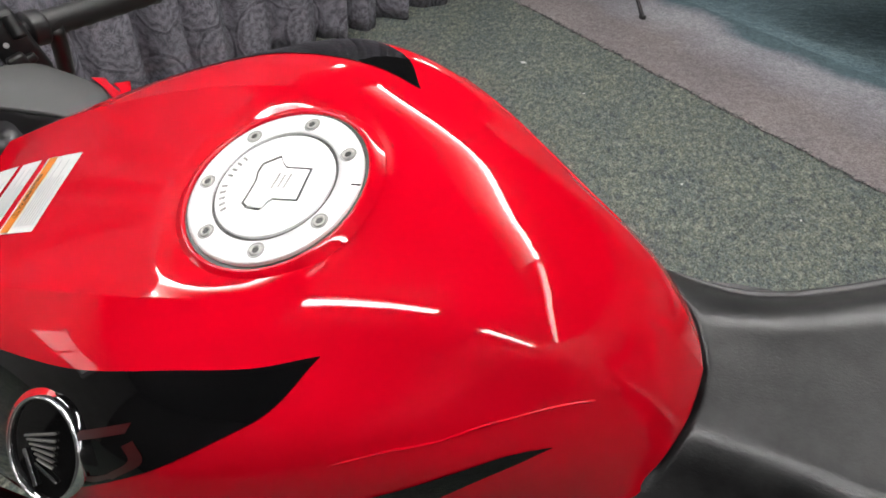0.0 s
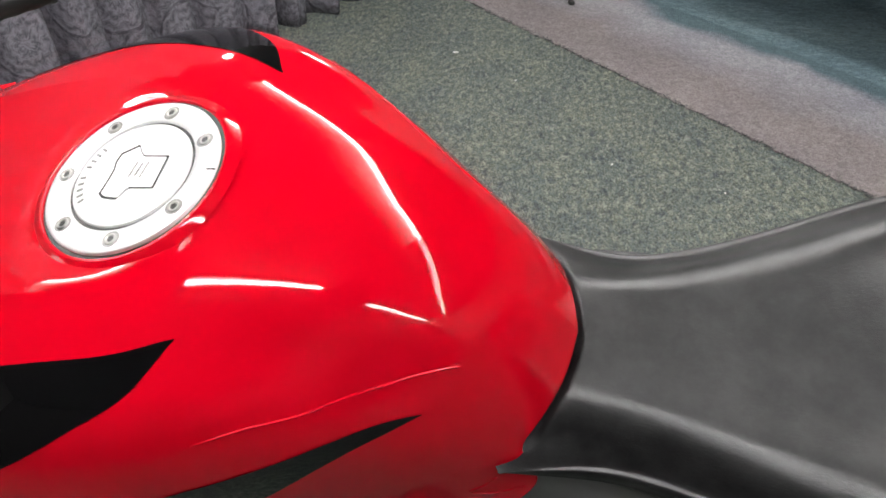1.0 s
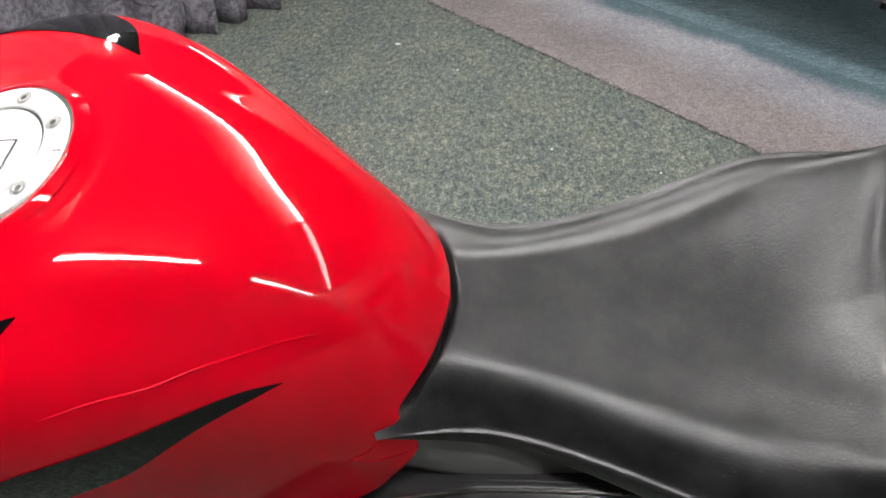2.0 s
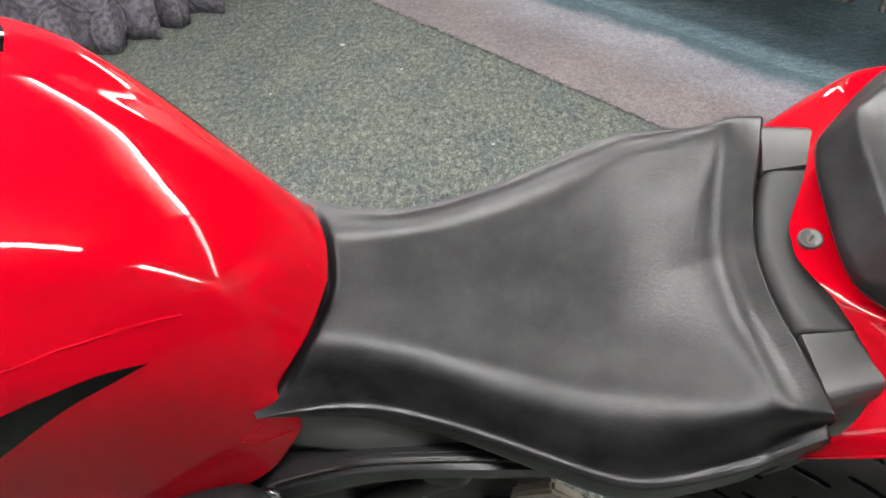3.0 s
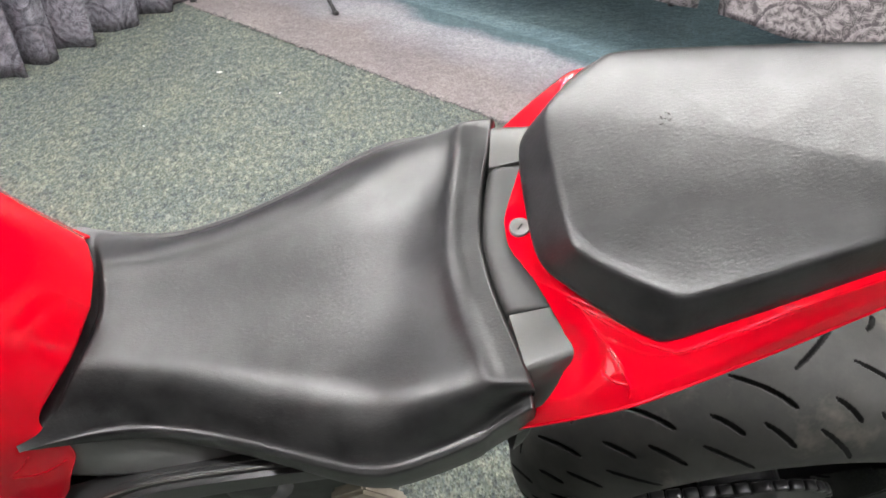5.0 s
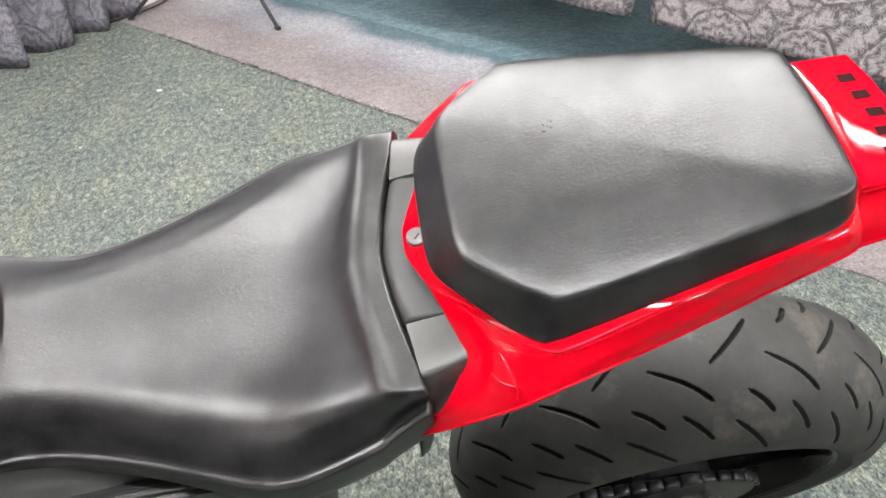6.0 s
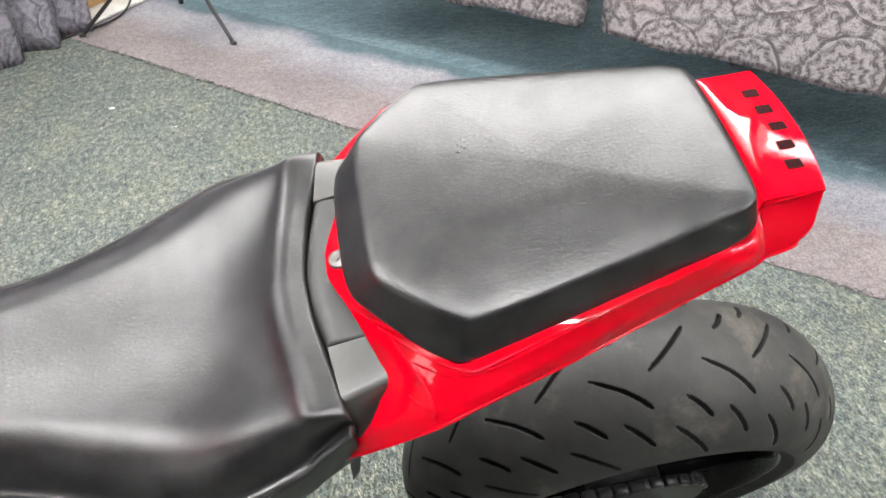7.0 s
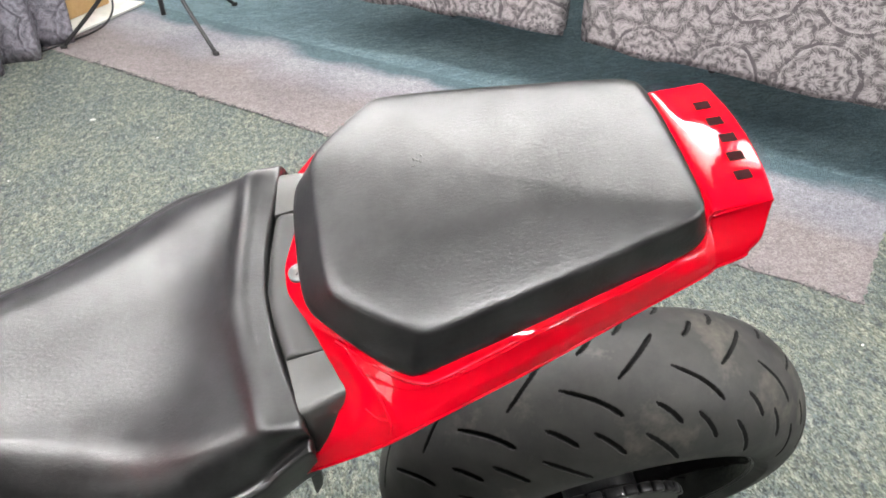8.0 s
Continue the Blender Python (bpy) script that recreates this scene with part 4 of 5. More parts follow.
rim.data.transform(turn_wheel)
put_under(rim, wheel, "glossy black wheel rim")
for k in range(5):
    a = 0.3 + k * 2 * math.pi / 5
    spoke = rounded_box((0.17, 0.036, 0.05), 0.008)
    part("spoke", moved(spoke, turn_wheel @ pose(0.125 * math.cos(a), 0.125 * math.sin(a), 0, 0, 0, math.degrees(a))), BLACK_GLOSS, wheel, smooth=True)
part("hub", moved(disc(0.055, 0.16, 40, 0.006), turn_wheel), DARK_METAL, wheel)
sprocket = part("sprocket", moved(disc(0.105, 0.008, 64, 0.001), turn_wheel @ pose(0, 0, 0.098)), DARK_METAL, wheel, "dark steel chain sprocket")
for k in range(5):
    a = k * 2 * math.pi / 5
    part("sprocket_bolt", moved(disc(0.008, 0.012, 6, 0.001), turn_wheel @ pose(0.06 * math.cos(a), 0.06 * math.sin(a), 0.106)), CHROME, wheel)
part("axle_nut", moved(disc(0.017, 0.03, 6, 0.002), turn_wheel @ pose(0, 0, 0.115)), CHROME, wheel)
chain = new("drive_chain")
put_under(chain, bike, "dark steel drive chain")
link_bm = rounded_box((0.019, 0.014, 0.010), 0.003, 2)
first = part("chain_link", link_bm, DARK_METAL, chain, smooth=True)
first.matrix_basis = pose(AXLE_X - 0.01, -0.098, TYRE_R + 0.105)
for k in range(1, 34):
    ob = new("chain_link", first.data)
    a = radians(60 - 12 * k) if k < 8 else None
    if a is not None:
        ob.matrix_basis = pose(AXLE_X + 0.108 * math.cos(a + 0.9), -0.098, TYRE_R + 0.108 * math.sin(a + 0.9), 0, 90 - math.degrees(a + 0.9), 0)
    else:
        ob.matrix_basis = pose(AXLE_X - 0.022 * (k - 7), -0.098, TYRE_R + 0.106 - 0.0012 * (k - 7), 0, -3, 0)
    ob.parent = chain
# swing arm, two beams and a cross piece ahead of the tyre
for side in (1, -1):
    beam = rounded_box((0.52, 0.030, 0.060), 0.008)
    part("swing_arm", moved(beam, pose(0.13, 0.128 * side, 0.345, 0, 3, 0)), DARK_METAL, bike, "black box-section swing arm", True)
part("swing_arm_bridge", moved(rounded_box((0.08, 0.23, 0.07), 0.01), pose(-0.17, 0, 0.36)), DARK_METAL, bike, smooth=True)

# side cover, sub-frame rail and the parts under the seat, on both sides
for side in (1, -1):
    sy = lambda *ys: [y * side for y in ys]
    cover = skin([
        guide([-0.392, -0.34, -0.28, -0.22, -0.15], sy(0.078, 0.074, 0.072, 0.080, 0.095), [0.800, 0.792, 0.790, 0.788, 0.795]),
        guide([-0.386, -0.335, -0.28, -0.22, -0.15], sy(0.090, 0.089, 0.087, 0.089, 0.097), [0.785, 0.780, 0.777, 0.775, 0.783]),
        guide([-0.381, -0.330, -0.277, -0.22, -0.15], sy(0.099, 0.101, 0.099, 0.096, 0.099), [0.758, 0.760, 0.762, 0.762, 0.770]),
        guide([-0.378, -0.327, -0.276, -0.22, -0.15], sy(0.104, 0.109, 0.107, 0.101, 0.100), [0.729, 0.737, 0.744, 0.747, 0.755]),
    ], 40, 20)
    put_under(solid(sheet("side_cover", cover, PLASTIC_SATIN), 0.004, -side), bike, "satin grey plastic side cover under the seat")
    RX = [-0.44, -0.415, -0.391, -0.334, -0.301, -0.251, -0.19, -0.10]
    rail = skin([
        guide(RX, sy(0.100, 0.104, 0.106, 0.100, 0.096, 0.092, 0.090, 0.088), [0.650, 0.680, 0.704, 0.726, 0.734, 0.738, 0.744, 0.752]),
        guide(RX, sy(0.122, 0.122, 0.121, 0.117, 0.114, 0.111, 0.109, 0.106), [0.645, 0.668, 0.695, 0.737, 0.749, 0.755, 0.760, 0.768]),
        guide(RX, sy(0.128, 0.128, 0.127, 0.123, 0.120, 0.117, 0.115, 0.112), [0.640, 0.663, 0.691, 0.738, 0.751, 0.757, 0.762, 0.770]),
        guide(RX, sy(0.130, 0.130, 0.129, 0.125, 0.122, 0.119, 0.117, 0.114), [0.636, 0.659, 0.687, 0.735, 0.748, 0.754, 0.759, 0.767]),
        guide(RX, sy(0.131, 0.131, 0.130, 0.126, 0.123, 0.120, 0.118, 0.115), [0.600, 0.615, 0.635, 0.680, 0.695, 0.704, 0.710, 0.722]),
        guide(RX, sy(0.128, 0.128, 0.127, 0.123, 0.120, 0.117, 0.115, 0.112), [0.580, 0.592, 0.610, 0.655, 0.675, 0.690, 0.700, 0.715]),
    ], 70, 40)
    put_under(solid(sheet("subframe_rail", rail, RAIL_BLACK), 0.008, -side), bike, "satin black sub-frame rail")
    # Pale metal bead that paints the highlight along the rail's edge.
    lit_edge = [(x, (y + 0.0012) * side, z + 0.0006) for x, y, z in ((-0.405, 0.128, 0.675), (-0.391, 0.127, 0.691), (-0.362, 0.125, 0.717), (-0.334, 0.123, 0.738), (-0.301, 0.120, 0.751), (-0.251, 0.117, 0.757), (-0.20, 0.1152, 0.7612))]
    put_under(tube("rail_highlight", lit_edge, 0.0009, ALU_DULL, 8), bike, "thin pale bead that paints the highlight along the rail")
    head = sheet("frame_bolt", lathe([(0.0003, 0.004), (0.006, 0.004), (0.008, 0.002), (0.008, -0.003)], 20), CHROME)
    head.data.transform(pose(-0.404, 0.135 * side, 0.664, -60 * side))
    put_under(head, bike, "chrome frame bolt")
    bracket = plate("peg_bracket", [(-0.178, 0.590), (-0.141, 0.620), (-0.100, 0.545), (-0.12, 0.45), (-0.18, 0.44)], 0.014, SANDY_ALLOY, 0.004)
    part("peg_bracket", moved(bracket, pose(0, 0.104 * side - 0.007, 0)), SANDY_ALLOY, bike, "sandy cast alloy footpeg bracket")
    part("frame_spar", moved(rounded_box((0.46, 0.045, 0.13), 0.02), pose(-0.62, 0.150 * side, 0.585, 0, -14, 0)), BLACK_PLASTIC, bike, "black alloy frame spar", True)
    part("side_fairing", moved(rounded_box((0.55, 0.020, 0.36), 0.009), pose(-0.93, 0.225 * side, 0.52, 8 * side, 0, 4 * side)), RED if side > 0 else BLACK_GLOSS, bike, "glossy side fairing panel", True)
part("engine_block", moved(rounded_box((0.46, 0.22, 0.36), 0.03), pose(-0.60, 0, 0.40)), DARK_METAL, bike, "dark metal engine", True)
# Added block that fills the dark space under the seat.
part("under_seat_filler", moved(rounded_box((0.32, 0.15, 0.42), 0.03), pose(-0.275, 0, 0.54)), BLACK_PLASTIC, bike, smooth=True)
part("under_tail", moved(rounded_box((0.24, 0.12, 0.03), 0.012), pose(0.16, 0, 0.925, 0, -13, 0)), BLACK_PLASTIC, bike, "black plastic under-tail tray", True)
shock = tube("shock_spring", [(-0.11, 0.0, 0.66), (-0.12, 0.0, 0.54), (-0.13, 0.0, 0.42)], 0.03, DARK_METAL)
put_under(shock, bike, "rear shock absorber")
for k in range(3):
    cable = tube("cable", [(-0.36, -0.10 + 0.008 * k, 0.66), (-0.27, -0.105 + 0.01 * k, 0.655 - 0.01 * k), (-0.20, -0.095, 0.66 + 0.012 * k), (-0.12, -0.07, 0.64)], 0.004, BLACK_PLASTIC, 8)
    put_under(cable, bike, "black cable under the seat")
part("rear_reservoir", moved(rounded_box((0.05, 0.04, 0.05), 0.012), pose(-0.245, -0.095, 0.66)), BLACK_PLASTIC, bike, smooth=True)
rod = tube("linkage_rod", [(-0.365, -0.088, 0.36), (-0.30, -0.088, 0.47), (-0.232, -0.088, 0.575)], 0.013, ROD_GREY)
put_under(rod, bike, "grey painted link rod")

for side in (1, -1):
    line = [on_tank(x, v) * (1, side, 1) for x, v in ((-0.386, 0.745), (-0.3947, 0.781), (-0.4045, 0.801), (-0.4035, 0.810), (-0.3985, 0.812), (-0.389, 0.817), (-0.3763, 0.804), (-0.364, 0.776))]
    put_under(tube("pressed_edge", line, 0.0010, RED, 10), tank, "small pressed edge beside the seat tip")

    knee = [on_tank(x, v) * (1, side, 1) for x, v in ((-0.545, 0.588), (-0.52, 0.566), (-0.495, 0.545), (-0.474, 0.509), (-0.454, 0.473), (-0.438, 0.437), (-0.423, 0.402), (-0.412, 0.376))]
    put_under(tube("knee_crease", knee, [0.0002] + [0.0009] * 55 + [0.0002], RED, 8), tank, "pressed crease above the knee recess")

# front: inner fairing panel, right-hand bar with grip and switch box
inner = skin([
    guide([-1.16, -1.09, -1.01, -0.93], [0.163, 0.165, 0.164, 0.158], [0.803, 0.805, 0.807, 0.812]),
    guide([-1.17, -1.10, -1.035, -0.955], [0.188, 0.201, 0.199, 0.187], [0.806, 0.808, 0.809, 0.811]),
    guide([-1.18, -1.105, -1.055, -0.985], [0.212, 0.237, 0.232, 0.215], [0.803, 0.805, 0.805, 0.806]),
], 30, 20)
put_under(solid(sheet("inner_fairing", inner, PLASTIC), 0.004), bike, "matt grey inner fairing panel")
# the red edge forks into two short arms
for near_arm, far_arm in (([(-1.005, 0.222), (-0.981, 0.2095), (-0.954, 0.191)], [(-0.987, 0.224), (-0.971, 0.213), (-0.9405, 0.197)]), ([(-0.972, 0.217), (-0.958, 0.208), (-0.949, 0.194)], [(-0.955, 0.224), (-0.9465, 0.2115), (-0.9365, 0.1975)])):
    arm = skin([guide([x for x, y in row], [y for x, y in row], [0.8115, 0.8125, 0.8135]) for row in (near_arm, far_arm)], 14, 6)
    put_under(solid(sheet("fairing_edge", arm, RED), 0.003), bike, "red painted fairing edge")
bar = new("handlebar")
put_under(bar, bike, "right clip-on handlebar with rubber grip")
bar.location = (-0.16, 0.085, -0.09)
put_under(tube("bar_tube", [(-1.045, 0.12, 0.922), (-1.012, 0.20, 0.888), (-0.984, 0.33, 0.833), (-0.970, 0.41, 0.797)], 0.011, DARK_METAL), bar)
put_under(tube("grip", [(-1.005, 0.232, 0.874), (-0.990, 0.300, 0.846), (-0.968, 0.415, 0.796)], [0.0175] + [0.0165, 0.0178] * 8, GRIP_RUBBER, 24), bar, "ribbed black rubber grip")
box = part("switch_box", moved(rounded_box((0.048, 0.046, 0.086), 0.007), pose(-1.0018, 0.190, 0.884, 0, -14, -33)), SWITCH_BLACK, bar, "black switch housing", True)
put_under(tube("switch", [(-0.982, 0.195, 0.924), (-0.976, 0.189, 0.914), (-0.970, 0.183, 0.9045)], 0.0085, SWITCH_BLACK, 18), box)
part("switch", moved(rounded_box((0.016, 0.022, 0.017), 0.004), pose(-0.974, 0.1615, 0.8845, 0, -14, -33)), SWITCH_BLACK, box, smooth=True)
part("switch", moved(rounded_box((0.020, 0.040, 0.012), 0.004), pose(-0.984, 0.170, 0.874, 0, -14, -33)), SWITCH_BLACK, box, smooth=True)
part("switch_mark", moved(disc(0.0034, 0.001, 16), pose(-0.9775, 0.1655, 0.9055, 0, 76, -33)), LABEL_INK, box)
put_under(tube("throttle_collar", [(-1.008, 0.222, 0.878), (-1.002, 0.240, 0.870)], 0.0225, SWITCH_BLACK, 24), bar)
put_under(tube("brake_hose", [(-0.989, 0.245, 0.865), (-1.003, 0.245, 0.830), (-1.025, 0.245, 0.784)], 0.011, SWITCH_BLACK, 14), bar, "thick black rubber hose")
put_under(tube("brake_lever", [(-1.075, 0.20, 0.880), (-1.060, 0.30, 0.835), (-1.03, 0.42, 0.785)], 0.007, DARK_METAL), bar, "dark metal brake lever")
# Added filler box, black for the dark gap below the inner fairing.
part("gap_filler", moved(rounded_box((0.34, 0.24, 0.05), 0.02), pose(-1.11, 0.09, 0.735, 0, 4, 0)), BLACK_PLASTIC, bike, "black filler box below the bars", True)
part("steering_head", moved(rounded_box((0.09, 0.24, 0.05), 0.015), pose(-1.07, 0.0, 0.86)), DARK_METAL, bike, smooth=True)
# front wheel and fork, ahead of the tank
front = new("front_wheel")
put_under(front, bike, "front wheel with black tyre")
t2 = lathe([(0.235, -0.045), (0.275, -0.060), (0.300, -0.045), (0.312, -0.020), (0.315, 0.0), (0.312, 0.020), (0.300, 0.045), (0.275, 0.060), (0.235, 0.045)], 80)
t2 = sheet("tyre", t2, RUBBER)
t2.data.transform(pose(-1.03, 0, 0.315, 90))
put_under(t2, front)
r2 = sheet("rim", lathe([(0.240, -0.046), (0.215, -0.035), (0.205, 0.0), (0.215, 0.035), (0.240, 0.046)], 80), DARK_METAL)
r2.data.transform(pose(-1.03, 0, 0.315, 90))
put_under(r2, front)
for side in (1, -1):
    put_under(tube("fork_leg", [(-1.03, 0.10 * side, 0.315), (-1.03, 0.10 * side, 0.6), (-1.03, 0.10 * side, 0.84)], 0.024, DARK_METAL), bike)
stand = tube("side_stand", [(-0.30, -0.13, 0.30), (-0.29, -0.20, 0.16), (-0.28, -0.262, -0.077)], 0.011, DARK_METAL)
put_under(stand, bike, "black steel side stand")


# ---- the room ----
def wall(name, a, b, material, height=ROOM_H, depth=0.12):
    """A wall from a to b on the floor, its depth on the outer side."""
    a, b = Vector((*a, 0)), Vector((*b, 0))
    along = (b - a).normalized()
    mid = (a + b) / 2 + Vector((along.y, -along.x, 0)) * depth / 2
    bm = rounded_box(((b - a).length + 2 * depth, depth, height), 0.002, 1)
    ob = part(name, moved(bm, pose(mid.x, mid.y, height / 2, 0, 0, math.degrees(math.atan2(along.y, along.x)))), material, None)
    return tagged(ob, "plain painted wall closing the room, out of view", kind="structure")


X0, X1, Y0, Y1 = -4.2, 4.6, -2.4, 8.4
bm = bmesh.new()
bmesh.ops.create_grid(bm, x_segments=8, y_segments=8, size=1.0)
bmesh.ops.scale(bm, vec=((X1 - X0) / 2 + 0.2, (Y1 - Y0) / 2 + 0.2, 1), verts=bm.verts)
floor = part("floor", moved(bm, pose((X0 + X1) / 2, (Y0 + Y1) / 2, 0)), CARPET_GREEN, None)
tagged(floor, "mottled grey-green low-pile carpet floor", kind="structure")
# Unseen south wall, added close and dark to darken what the bike reflects.
wall("blocker_wall_south", (X0, Y0), (X1, Y0), WALL_DARK)
wall("wall_east", (X1, Y0), (X1, Y1), WALL_PAINT)
wall("wall_north", (X1, Y1), (X0, Y1), WALL_PAINT)
wall("wall_west", (X0, Y1), (X0, Y0), WALL_PAINT)
bm = rounded_box((X1 - X0 + 0.3, Y1 - Y0 + 0.3, 0.06), 0.002, 1)
ceiling = part("ceiling", moved(bm, pose((X0 + X1) / 2, (Y0 + Y1) / 2, ROOM_H + 0.03)), CEILING_TILE, None)
tagged(ceiling, "white ceiling", kind="structure")

# fluorescent fittings
def glow(name, strength):
    m = mat(name, (0.9, 0.9, 0.9), 0.5)
    bsdf(m).inputs["Emission Color"].default_value = (1.0, 0.985, 0.975, 1)
    bsdf(m).inputs["Emission Strength"].default_value = strength
    return m


FITTING = mat("white_fitting", (0.8, 0.8, 0.8), 0.4)


def fitting(x, y, length, turn, diffuser, tubes, tube_glow, panel_glow):
    """A ceiling batten with bare tubes and, on some, an opal panel beside them."""
    root = new("ceiling_light")
    root.matrix_world = pose(x, y, ROOM_H, 0, 0, turn)
    tagged(root, "white ceiling batten with glowing fluorescent tubes", "ceiling light", "fluorescent ceiling lights")
    part("batten", moved(rounded_box((length + 0.06, 0.16, 0.05), 0.008), pose(0, 0, -0.025)), FITTING, root)
    lit = glow("tube_glow", tube_glow)
    for k in range(tubes):
        off = 0.0 if tubes == 1 else (k - 0.5) * 0.09
        part("lamp_tube", moved(disc(0.016 if tubes > 1 else 0.034, length, 16), pose(0, off, -0.080, 0, 90, 0)), lit, root, "glowing fluorescent tube", True)
        for e in (-1, 1):
            part("lamp_holder", moved(rounded_box((0.012, 0.03, 0.06), 0.003, 1), pose(e * (length / 2 + 0.006), off, -0.070)), FITTING, root)
    if diffuser:
        opal = glow("diffuser_glow", panel_glow)
        bsdf(opal).inputs["Emission Color"].default_value = (1.0, 0.96, 0.88, 1)
        place = coords(opal, "Generated")
        axes = opal.node_tree.nodes.new("ShaderNodeSeparateXYZ")
        link(opal, place, 0, axes, 0)
        fade = opal.node_tree.nodes.new("ShaderNodeMath")
        fade.operation = "POWER"
        link(opal, axes, 1, fade, 0)
        fade.inputs[1].default_value = 2.2
        level = opal.node_tree.nodes.new("ShaderNodeMath")
        level.operation = "MULTIPLY"
        link(opal, fade, 0, level, 0)
        level.inputs[1].default_value = panel_glow
        link(opal, level, 0, bsdf(opal), "Emission Strength")
        part("diffuser", moved(rounded_box((length, diffuser, 0.03), 0.004, 1), pose(0, -0.06 - diffuser / 2, -0.055)), opal, root, "glowing opal diffuser panel")
    return root


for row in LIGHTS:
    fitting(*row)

# a daylit window in the west wall, seen only as a reflection in the tank
window = new("window_1")
window.matrix_world = pose(X0 + 0.03, -1.10, 1.76)
tagged(window, "white framed window with pale daylight", kind="structure")
daylight = glow("daylight_glow", 3.2)
for y, wide in ((-0.30, 0.52), (0.30, 0.52)):
    part("pane", moved(rounded_box((0.012, wide, 0.50), 0.002, 1), pose(0, y, 0)), daylight, window, "bright glass pane")
for y in (-0.60, 0.0, 0.60):
    part("window_frame", moved(rounded_box((0.05, 0.06, 0.64), 0.006, 2), pose(0.004, y, 0)), FITTING, window)
for z in (-0.285, 0.285):
    part("window_frame", moved(rounded_box((0.05, 1.14, 0.06), 0.006, 2), pose(0.004, 0, z)), FITTING, window)


# carpet pieces lying on the floor
def ragged(name, corners, material, z, fray, label, seed):
    """A loose piece of carpet with frayed edges."""
    rnd = random.Random(seed)
    ring = []
    for k in range(4):
        a, b = Vector(corners[k]), Vector(corners[(k + 1) % 4])
        n = max(2, int((b - a).length / 0.018))
        out = Vector(((b - a).y, -(b - a).x)).normalized()
        for i in range(n):
            p = a.lerp(b, i / n)
            w = fray * (0.6 * noise.noise((p.x * 9, p.y * 9, seed)) + rnd.uniform(-0.5, 0.5))
            ring.append(p + out * w)
    bm = bmesh.new()
    f = bm.faces.new([bm.verts.new((p.x, p.y, z)) for p in ring])
    up = bmesh.ops.extrude_face_region(bm, geom=[f])
    bmesh.ops.translate(bm, vec=(0, 0, 0.004), verts=[v for v in up["geom"] if isinstance(v, bmesh.types.BMVert)])
    bmesh.ops.recalc_face_normals(bm, faces=bm.faces)
    bmesh.ops.triangulate(bm, faces=[f for f in bm.faces if len(f.verts) > 4])
    return tagged(part(name, bm, material, None), label, "carpet")


def along(n_dist, d_dist):
    """A floor point by its distance from the strip's direction line and along it."""
    d, n = Vector((math.cos(RUN), math.sin(RUN))), Vector((-math.sin(RUN), math.cos(RUN)))
    return d * d_dist + n * n_dist


def threads(owner, n_dist, start, end, count, seed):
    """Loose tufts along a cut edge of carpet, coloured dark for its shadow."""
    rnd = random.Random(seed)
    verts, faces = [], []
    for k in range(count):
        p = along(n_dist + rnd.gauss(0, 0.005), rnd.uniform(start, end))
        m = pose(p.x, p.y, 0.0035 + rnd.uniform(0, 0.003), rnd.uniform(-20, 20), rnd.uniform(-20, 20), rnd.uniform(0, 180))
        l, w, h = rnd.uniform(0.003, 0.012), rnd.uniform(0.001, 0.0026), 0.0014
        b = len(verts)
        for x in (-l, l):
            for y, z in ((-w, 0), (0, h), (w, 0), (0, -h)):
                verts.append(m @ Vector((x, y * (0.5 if x < 0 else 1), z)))
        faces += [(b + i, b + (i + 1) % 4, b + 4 + (i + 1) % 4, b + 4 + i) for i in range(4)] + [(b, b + 1, b + 2, b + 3), (b + 7, b + 6, b + 5, b + 4)]
    ob = put_under(mesh_ob("frayed_threads", verts, faces, THREAD, False), owner)
    return tagged(ob, "frayed threads along the cut edge, darkened for its shadow", kind="stuff")


strip = ragged("carpet_runner", [along(1.378, -3.2), along(1.378, 0.56), along(2.03, 0.60), along(2.03, -3.2)], CARPET_BEIGE, 0.001, 0.012, "frayed mauve-grey carpet strip on the floor", 3)
threads(strip, 1.378, -2.6, 0.56, 520, 21)
teal = ragged("teal_carpet", [along(2.0, -3.6), along(1.95, 3.2), along(4.6, 3.2), along(4.6, -3.6)], CARPET_TEAL, 0.0005, 0.016, "worn teal carpet beyond the pale strip", 5)
part_b = ragged("carpet_runner", [along(1.42, 0.60), along(1.42, 3.0), along(1.95, 3.0), along(1.95, 0.62)], CARPET_GREEN, 0.0008, 0.012, "grey-green carpet offcut beside the pale strip", 8)

# lint on the carpet
rnd = random.Random(4)
for k, (x, y) in enumerate([(-0.811, 2.152), (-0.55, 1.95), (0.12, 1.35), (-1.0, 1.75), (0.9, 0.55), (1.25, 0.5), (-0.2, 1.45)]):
    bm = bmesh.new()
    bmesh.ops.create_icosphere(bm, subdivisions=2, radius=0.009 if k == 0 else 0.004)
    for v in bm.verts:
        v.co *= 1 + 0.5 * noise.noise(v.co * 300 + Vector((k, 0, 0)))
    bmesh.ops.scale(bm, vec=(1.2, 0.8, 0.35), verts=bm.verts)
    ob = part("lint", moved(bm, pose(x, y, 0.003, 0, 0, 40 * k)), FOAM_WHITE, None, smooth=True)
    tagged(ob, "scrap of pale lint lying on the carpet", "lint")


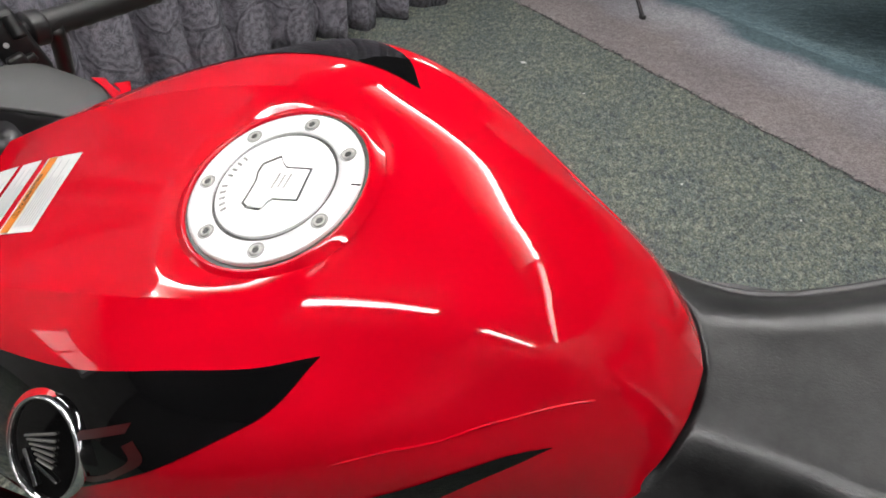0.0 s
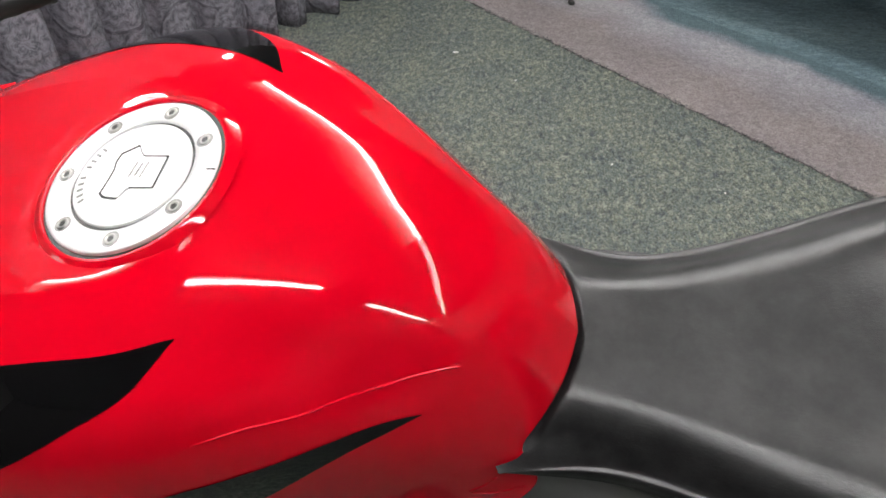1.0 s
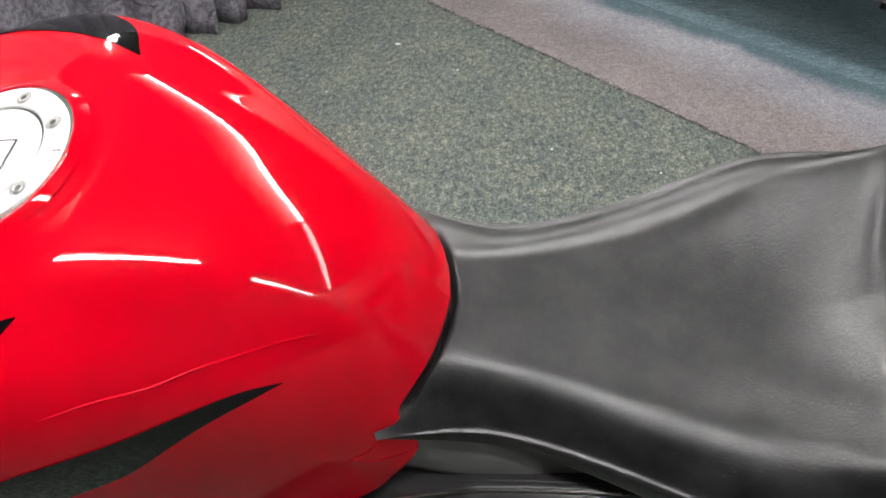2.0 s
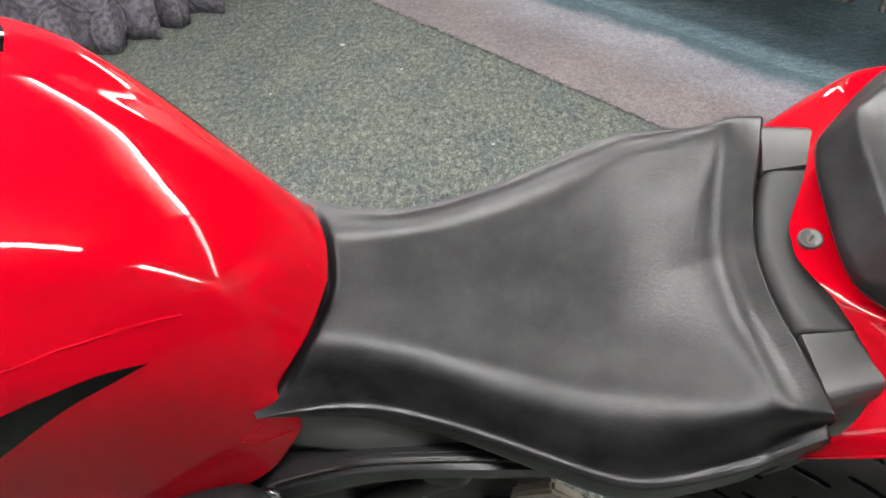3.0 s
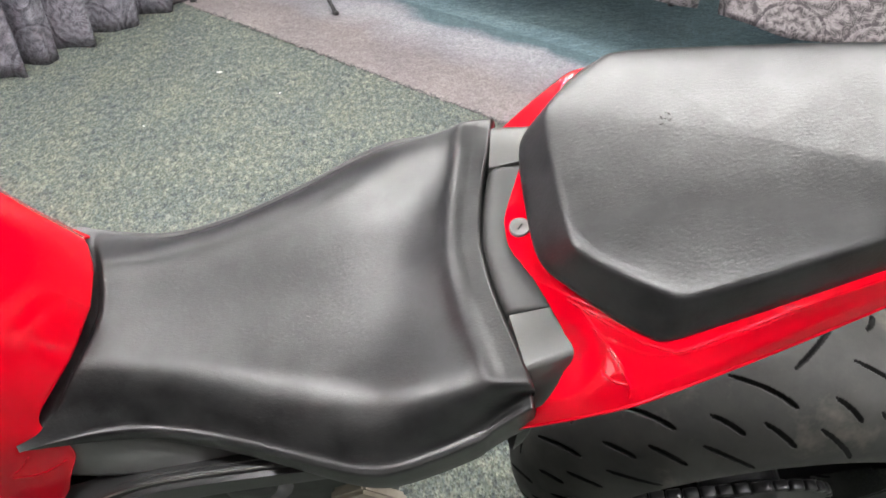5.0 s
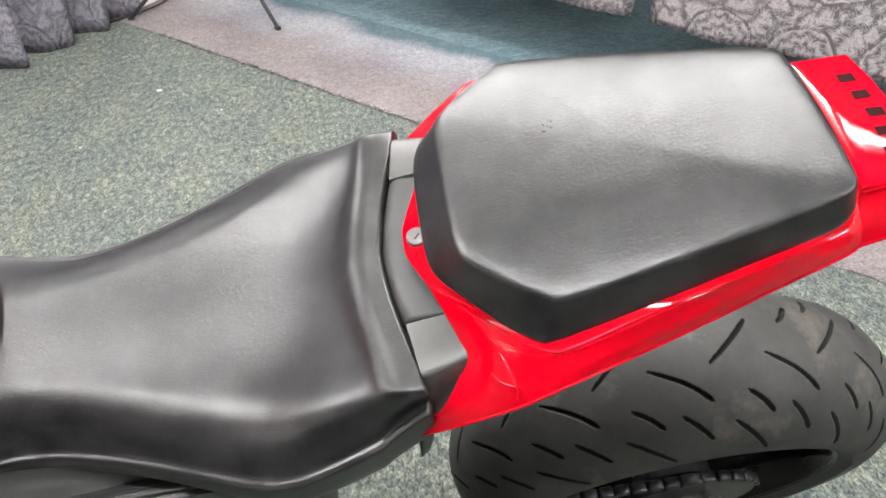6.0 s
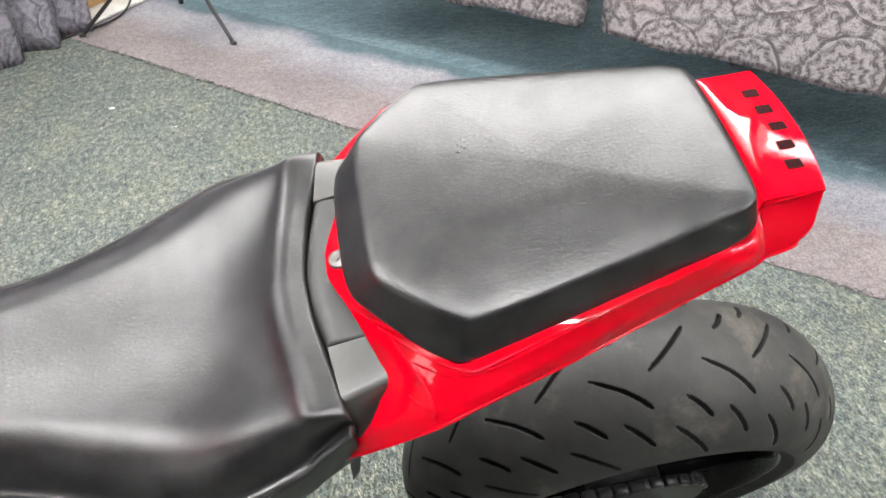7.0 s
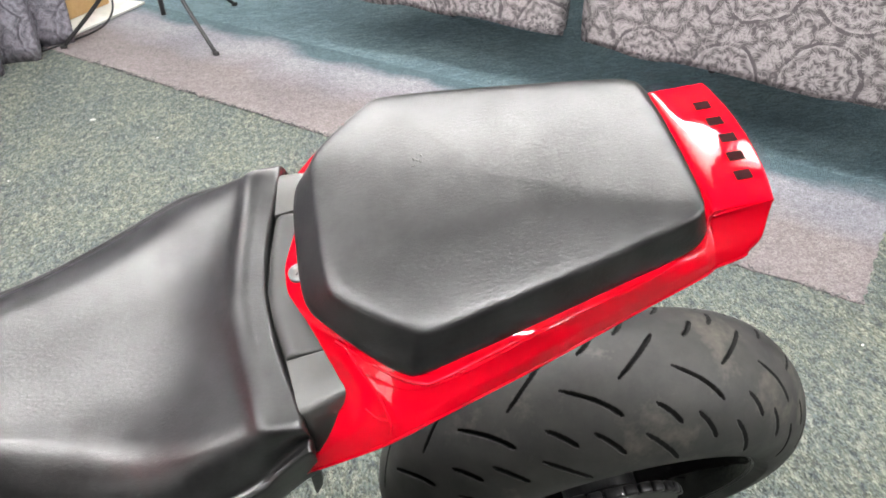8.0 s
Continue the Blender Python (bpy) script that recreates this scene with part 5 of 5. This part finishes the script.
# cloths
def cloth_sheet(name, path, z0, z1, material, amp, wave, label, category, seed, hem=0.0, nz=40, step=0.012):
    """Hanging cloth along a floor path, with folds that deepen towards its hem."""
    p = np.asarray(path, float)
    seg = np.r_[0, np.cumsum(np.linalg.norm(np.diff(p, axis=0), axis=1))]
    n = int(seg[-1] / step)
    s = np.linspace(0, seg[-1], n)
    k = np.interp(s, seg, np.arange(len(p)))
    base = spline(p, k)
    t = slopes(base)
    t /= np.linalg.norm(t, axis=1)[:, None]
    out = np.column_stack([t[:, 1], -t[:, 0]])
    ph = np.array([2 * math.pi * (q / wave + 0.55 * noise.noise((q * 1.7, seed, 0))) for q in s])
    swell = np.array([0.75 + 0.5 * noise.noise((q * 1.3, seed, 4)) for q in s])
    dip = np.array([noise.noise((q * 2.1, seed, 9)) for q in s])
    grid = np.zeros((n, nz, 3))
    for j in range(nz):
        f = j / (nz - 1)
        z = z0 + (z1 - z0) * f
        loose = amp * (0.35 + 0.65 * (1 - f) ** 0.6)
        bulge = 2.4 * np.sqrt(np.abs(np.sin(ph / 2)) + 0.02) - 1.3 + 0.22 * np.sin(1.6 * ph)
        tuck = 0.6 * amp * (1 - f) ** 8
        grid[:, j, :2] = base + out * (loose * swell * bulge - tuck)[:, None]
        grid[:, j, 2] = z + hem * (1 - f) ** 3 * (dip + 0.55 * np.sin(ph))
    ob = sheet(name, grid, material)
    uv = ob.data.uv_layers.new(name="cloth")
    length = np.r_[0, np.cumsum(np.linalg.norm(np.diff(grid[:, 0, :2], axis=0), axis=1))]
    idx = np.zeros(len(ob.data.loops), int)
    ob.data.loops.foreach_get("vertex_index", idx)
    flat = np.column_stack([length[idx // nz], grid.reshape(-1, 3)[idx, 2]])
    uv.data.foreach_set("uv", flat.ravel())
    solid(ob, 0.002)
    return tagged(ob, label, category)


cloth_sheet("curtain", [(-2.75, 0.10), (-2.25, 1.0), (-1.78, 1.93), (-1.46, 2.42), (-1.05, 3.06)], 0.004, 2.3, PAISLEY, 0.092, 0.19, "grey paisley curtain hanging in folds to the carpet", "curtain", 2, 0.012)


def covered_table(a, b, deep, hem_z, seed, label):
    """A folding table under a cloth that stops short of the floor."""
    a, b = Vector(a), Vector(b)
    d = (b - a).normalized()
    n = Vector((-d.y, d.x))
    c1, c2 = a + n * deep, b + n * deep
    table = new("folding_table")
    mid = (a + b + c1 + c2) / 4
    table.matrix_world = pose(mid.x, mid.y, 0, 0, 0, math.degrees(math.atan2(d.y, d.x)))
    tagged(table, "folding table hidden under a paisley cloth", "table", "covered tables")
    long = (b - a).length
    part("tabletop", moved(rounded_box((long - 0.02, deep - 0.02, 0.03), 0.006), pose(0, 0, 0.72)), FITTING, table)
    for sx in (-1, 1):
        for sy in (-1, 1):
            part("leg", moved(disc(0.014, 0.70, 16), pose(sx * (long / 2 - 0.30), deep / 2 - 0.03 - 0.02 * (sy < 0), 0.356)), STAND_BLACK, table)
    r = 0.03
    ring = [a + n * 0.09, a + n * 0.06, a + n * r, a + d * r, (a + b) / 2, b - d * r, b + n * r, b + n * 0.06, b + n * 0.09]
    drape = cloth_sheet("tablecloth", ring, hem_z, 0.738, PAISLEY_TABLE, 0.014, 0.45, label, "tablecloth", seed, 0.010, 20, 0.02)
    top = bmesh.new()
    bmesh.ops.create_grid(top, x_segments=2, y_segments=2, size=0.5)
    bmesh.ops.scale(top, vec=(long - 0.01, deep - 0.01, 1), verts=top.verts)
    lay = part("cloth_top", moved(top, table.matrix_world @ pose(0, 0, 0.7375)), PAISLEY_TABLE, drape)
    uv = lay.data.uv_layers.new(name="cloth")
    for loop in lay.data.loops:
        co = lay.data.vertices[loop.vertex_index].co
        uv.data[loop.index].uv = (co.x, co.y)
    return table


covered_table((1.00, 1.76), (2.10, 0.62), 0.75, 0.29, 11, "mauve-grey paisley tablecloth hanging over a table edge")
covered_table((0.10, 2.62), (0.94, 1.90), 0.75, 0.28, 17, "mauve-grey paisley tablecloth with a drooping hem")

# light stand, white board, cardboard box and cable near the end of the curtain
tripod = new("light_stand")
tripod.matrix_world = pose(-0.62, 3.02, 0)
tagged(tripod, "black metal light stand with thin spread legs", "light stand")
for x, y in ((0.24, -0.32), (-0.46, -0.08), (0.30, 0.36)):
    put_under(tube("leg", [(x, y, 0.012), (x * 0.55, y * 0.55, 0.20), (x * 0.06, y * 0.06, 0.44)], 0.009, STAND_BLACK, 10), tripod)
    part("rubber_foot", moved(rounded_box((0.03, 0.022, 0.022), 0.006), pose(x, y, 0.011, 0, 0, math.degrees(math.atan2(y, x)))), BLACK_PLASTIC, tripod)
put_under(tube("pole", [(0, 0, 0.10), (0, 0, 0.9), (0, 0, 1.7)], 0.012, STAND_BLACK), tripod)
part("collar", moved(disc(0.022, 0.05, 20, 0.004), pose(0, 0, 0.44)), BLACK_PLASTIC, tripod)
board = part("white_board", moved(rounded_box((0.62, 0.34, 0.012), 0.003, 2), pose(-1.10, 3.33, 0.016, 0, 0, 57)), FOAM_WHITE, None)
tagged(board, "white board lying on the carpet by the curtain", "board")
carton = part("cardboard_box", moved(rounded_box((0.36, 0.22, 0.30), 0.004, 2), pose(-1.16, 3.42, 0.172, 0, 0, 57)), CARDBOARD, None)
tagged(carton, "brown cardboard box standing on a white board", "box")
cord = tube("cable", [(-1.24, 2.86, 0.006), (-1.05, 3.02, 0.012), (-0.93, 3.16, 0.03), (-0.90, 3.30, 0.10), (-0.97, 3.45, 0.25), (-1.02, 3.5, 0.33)], 0.005, STAND_BLACK, 8)
tagged(cord, "black cable trailing over the carpet", "cable")
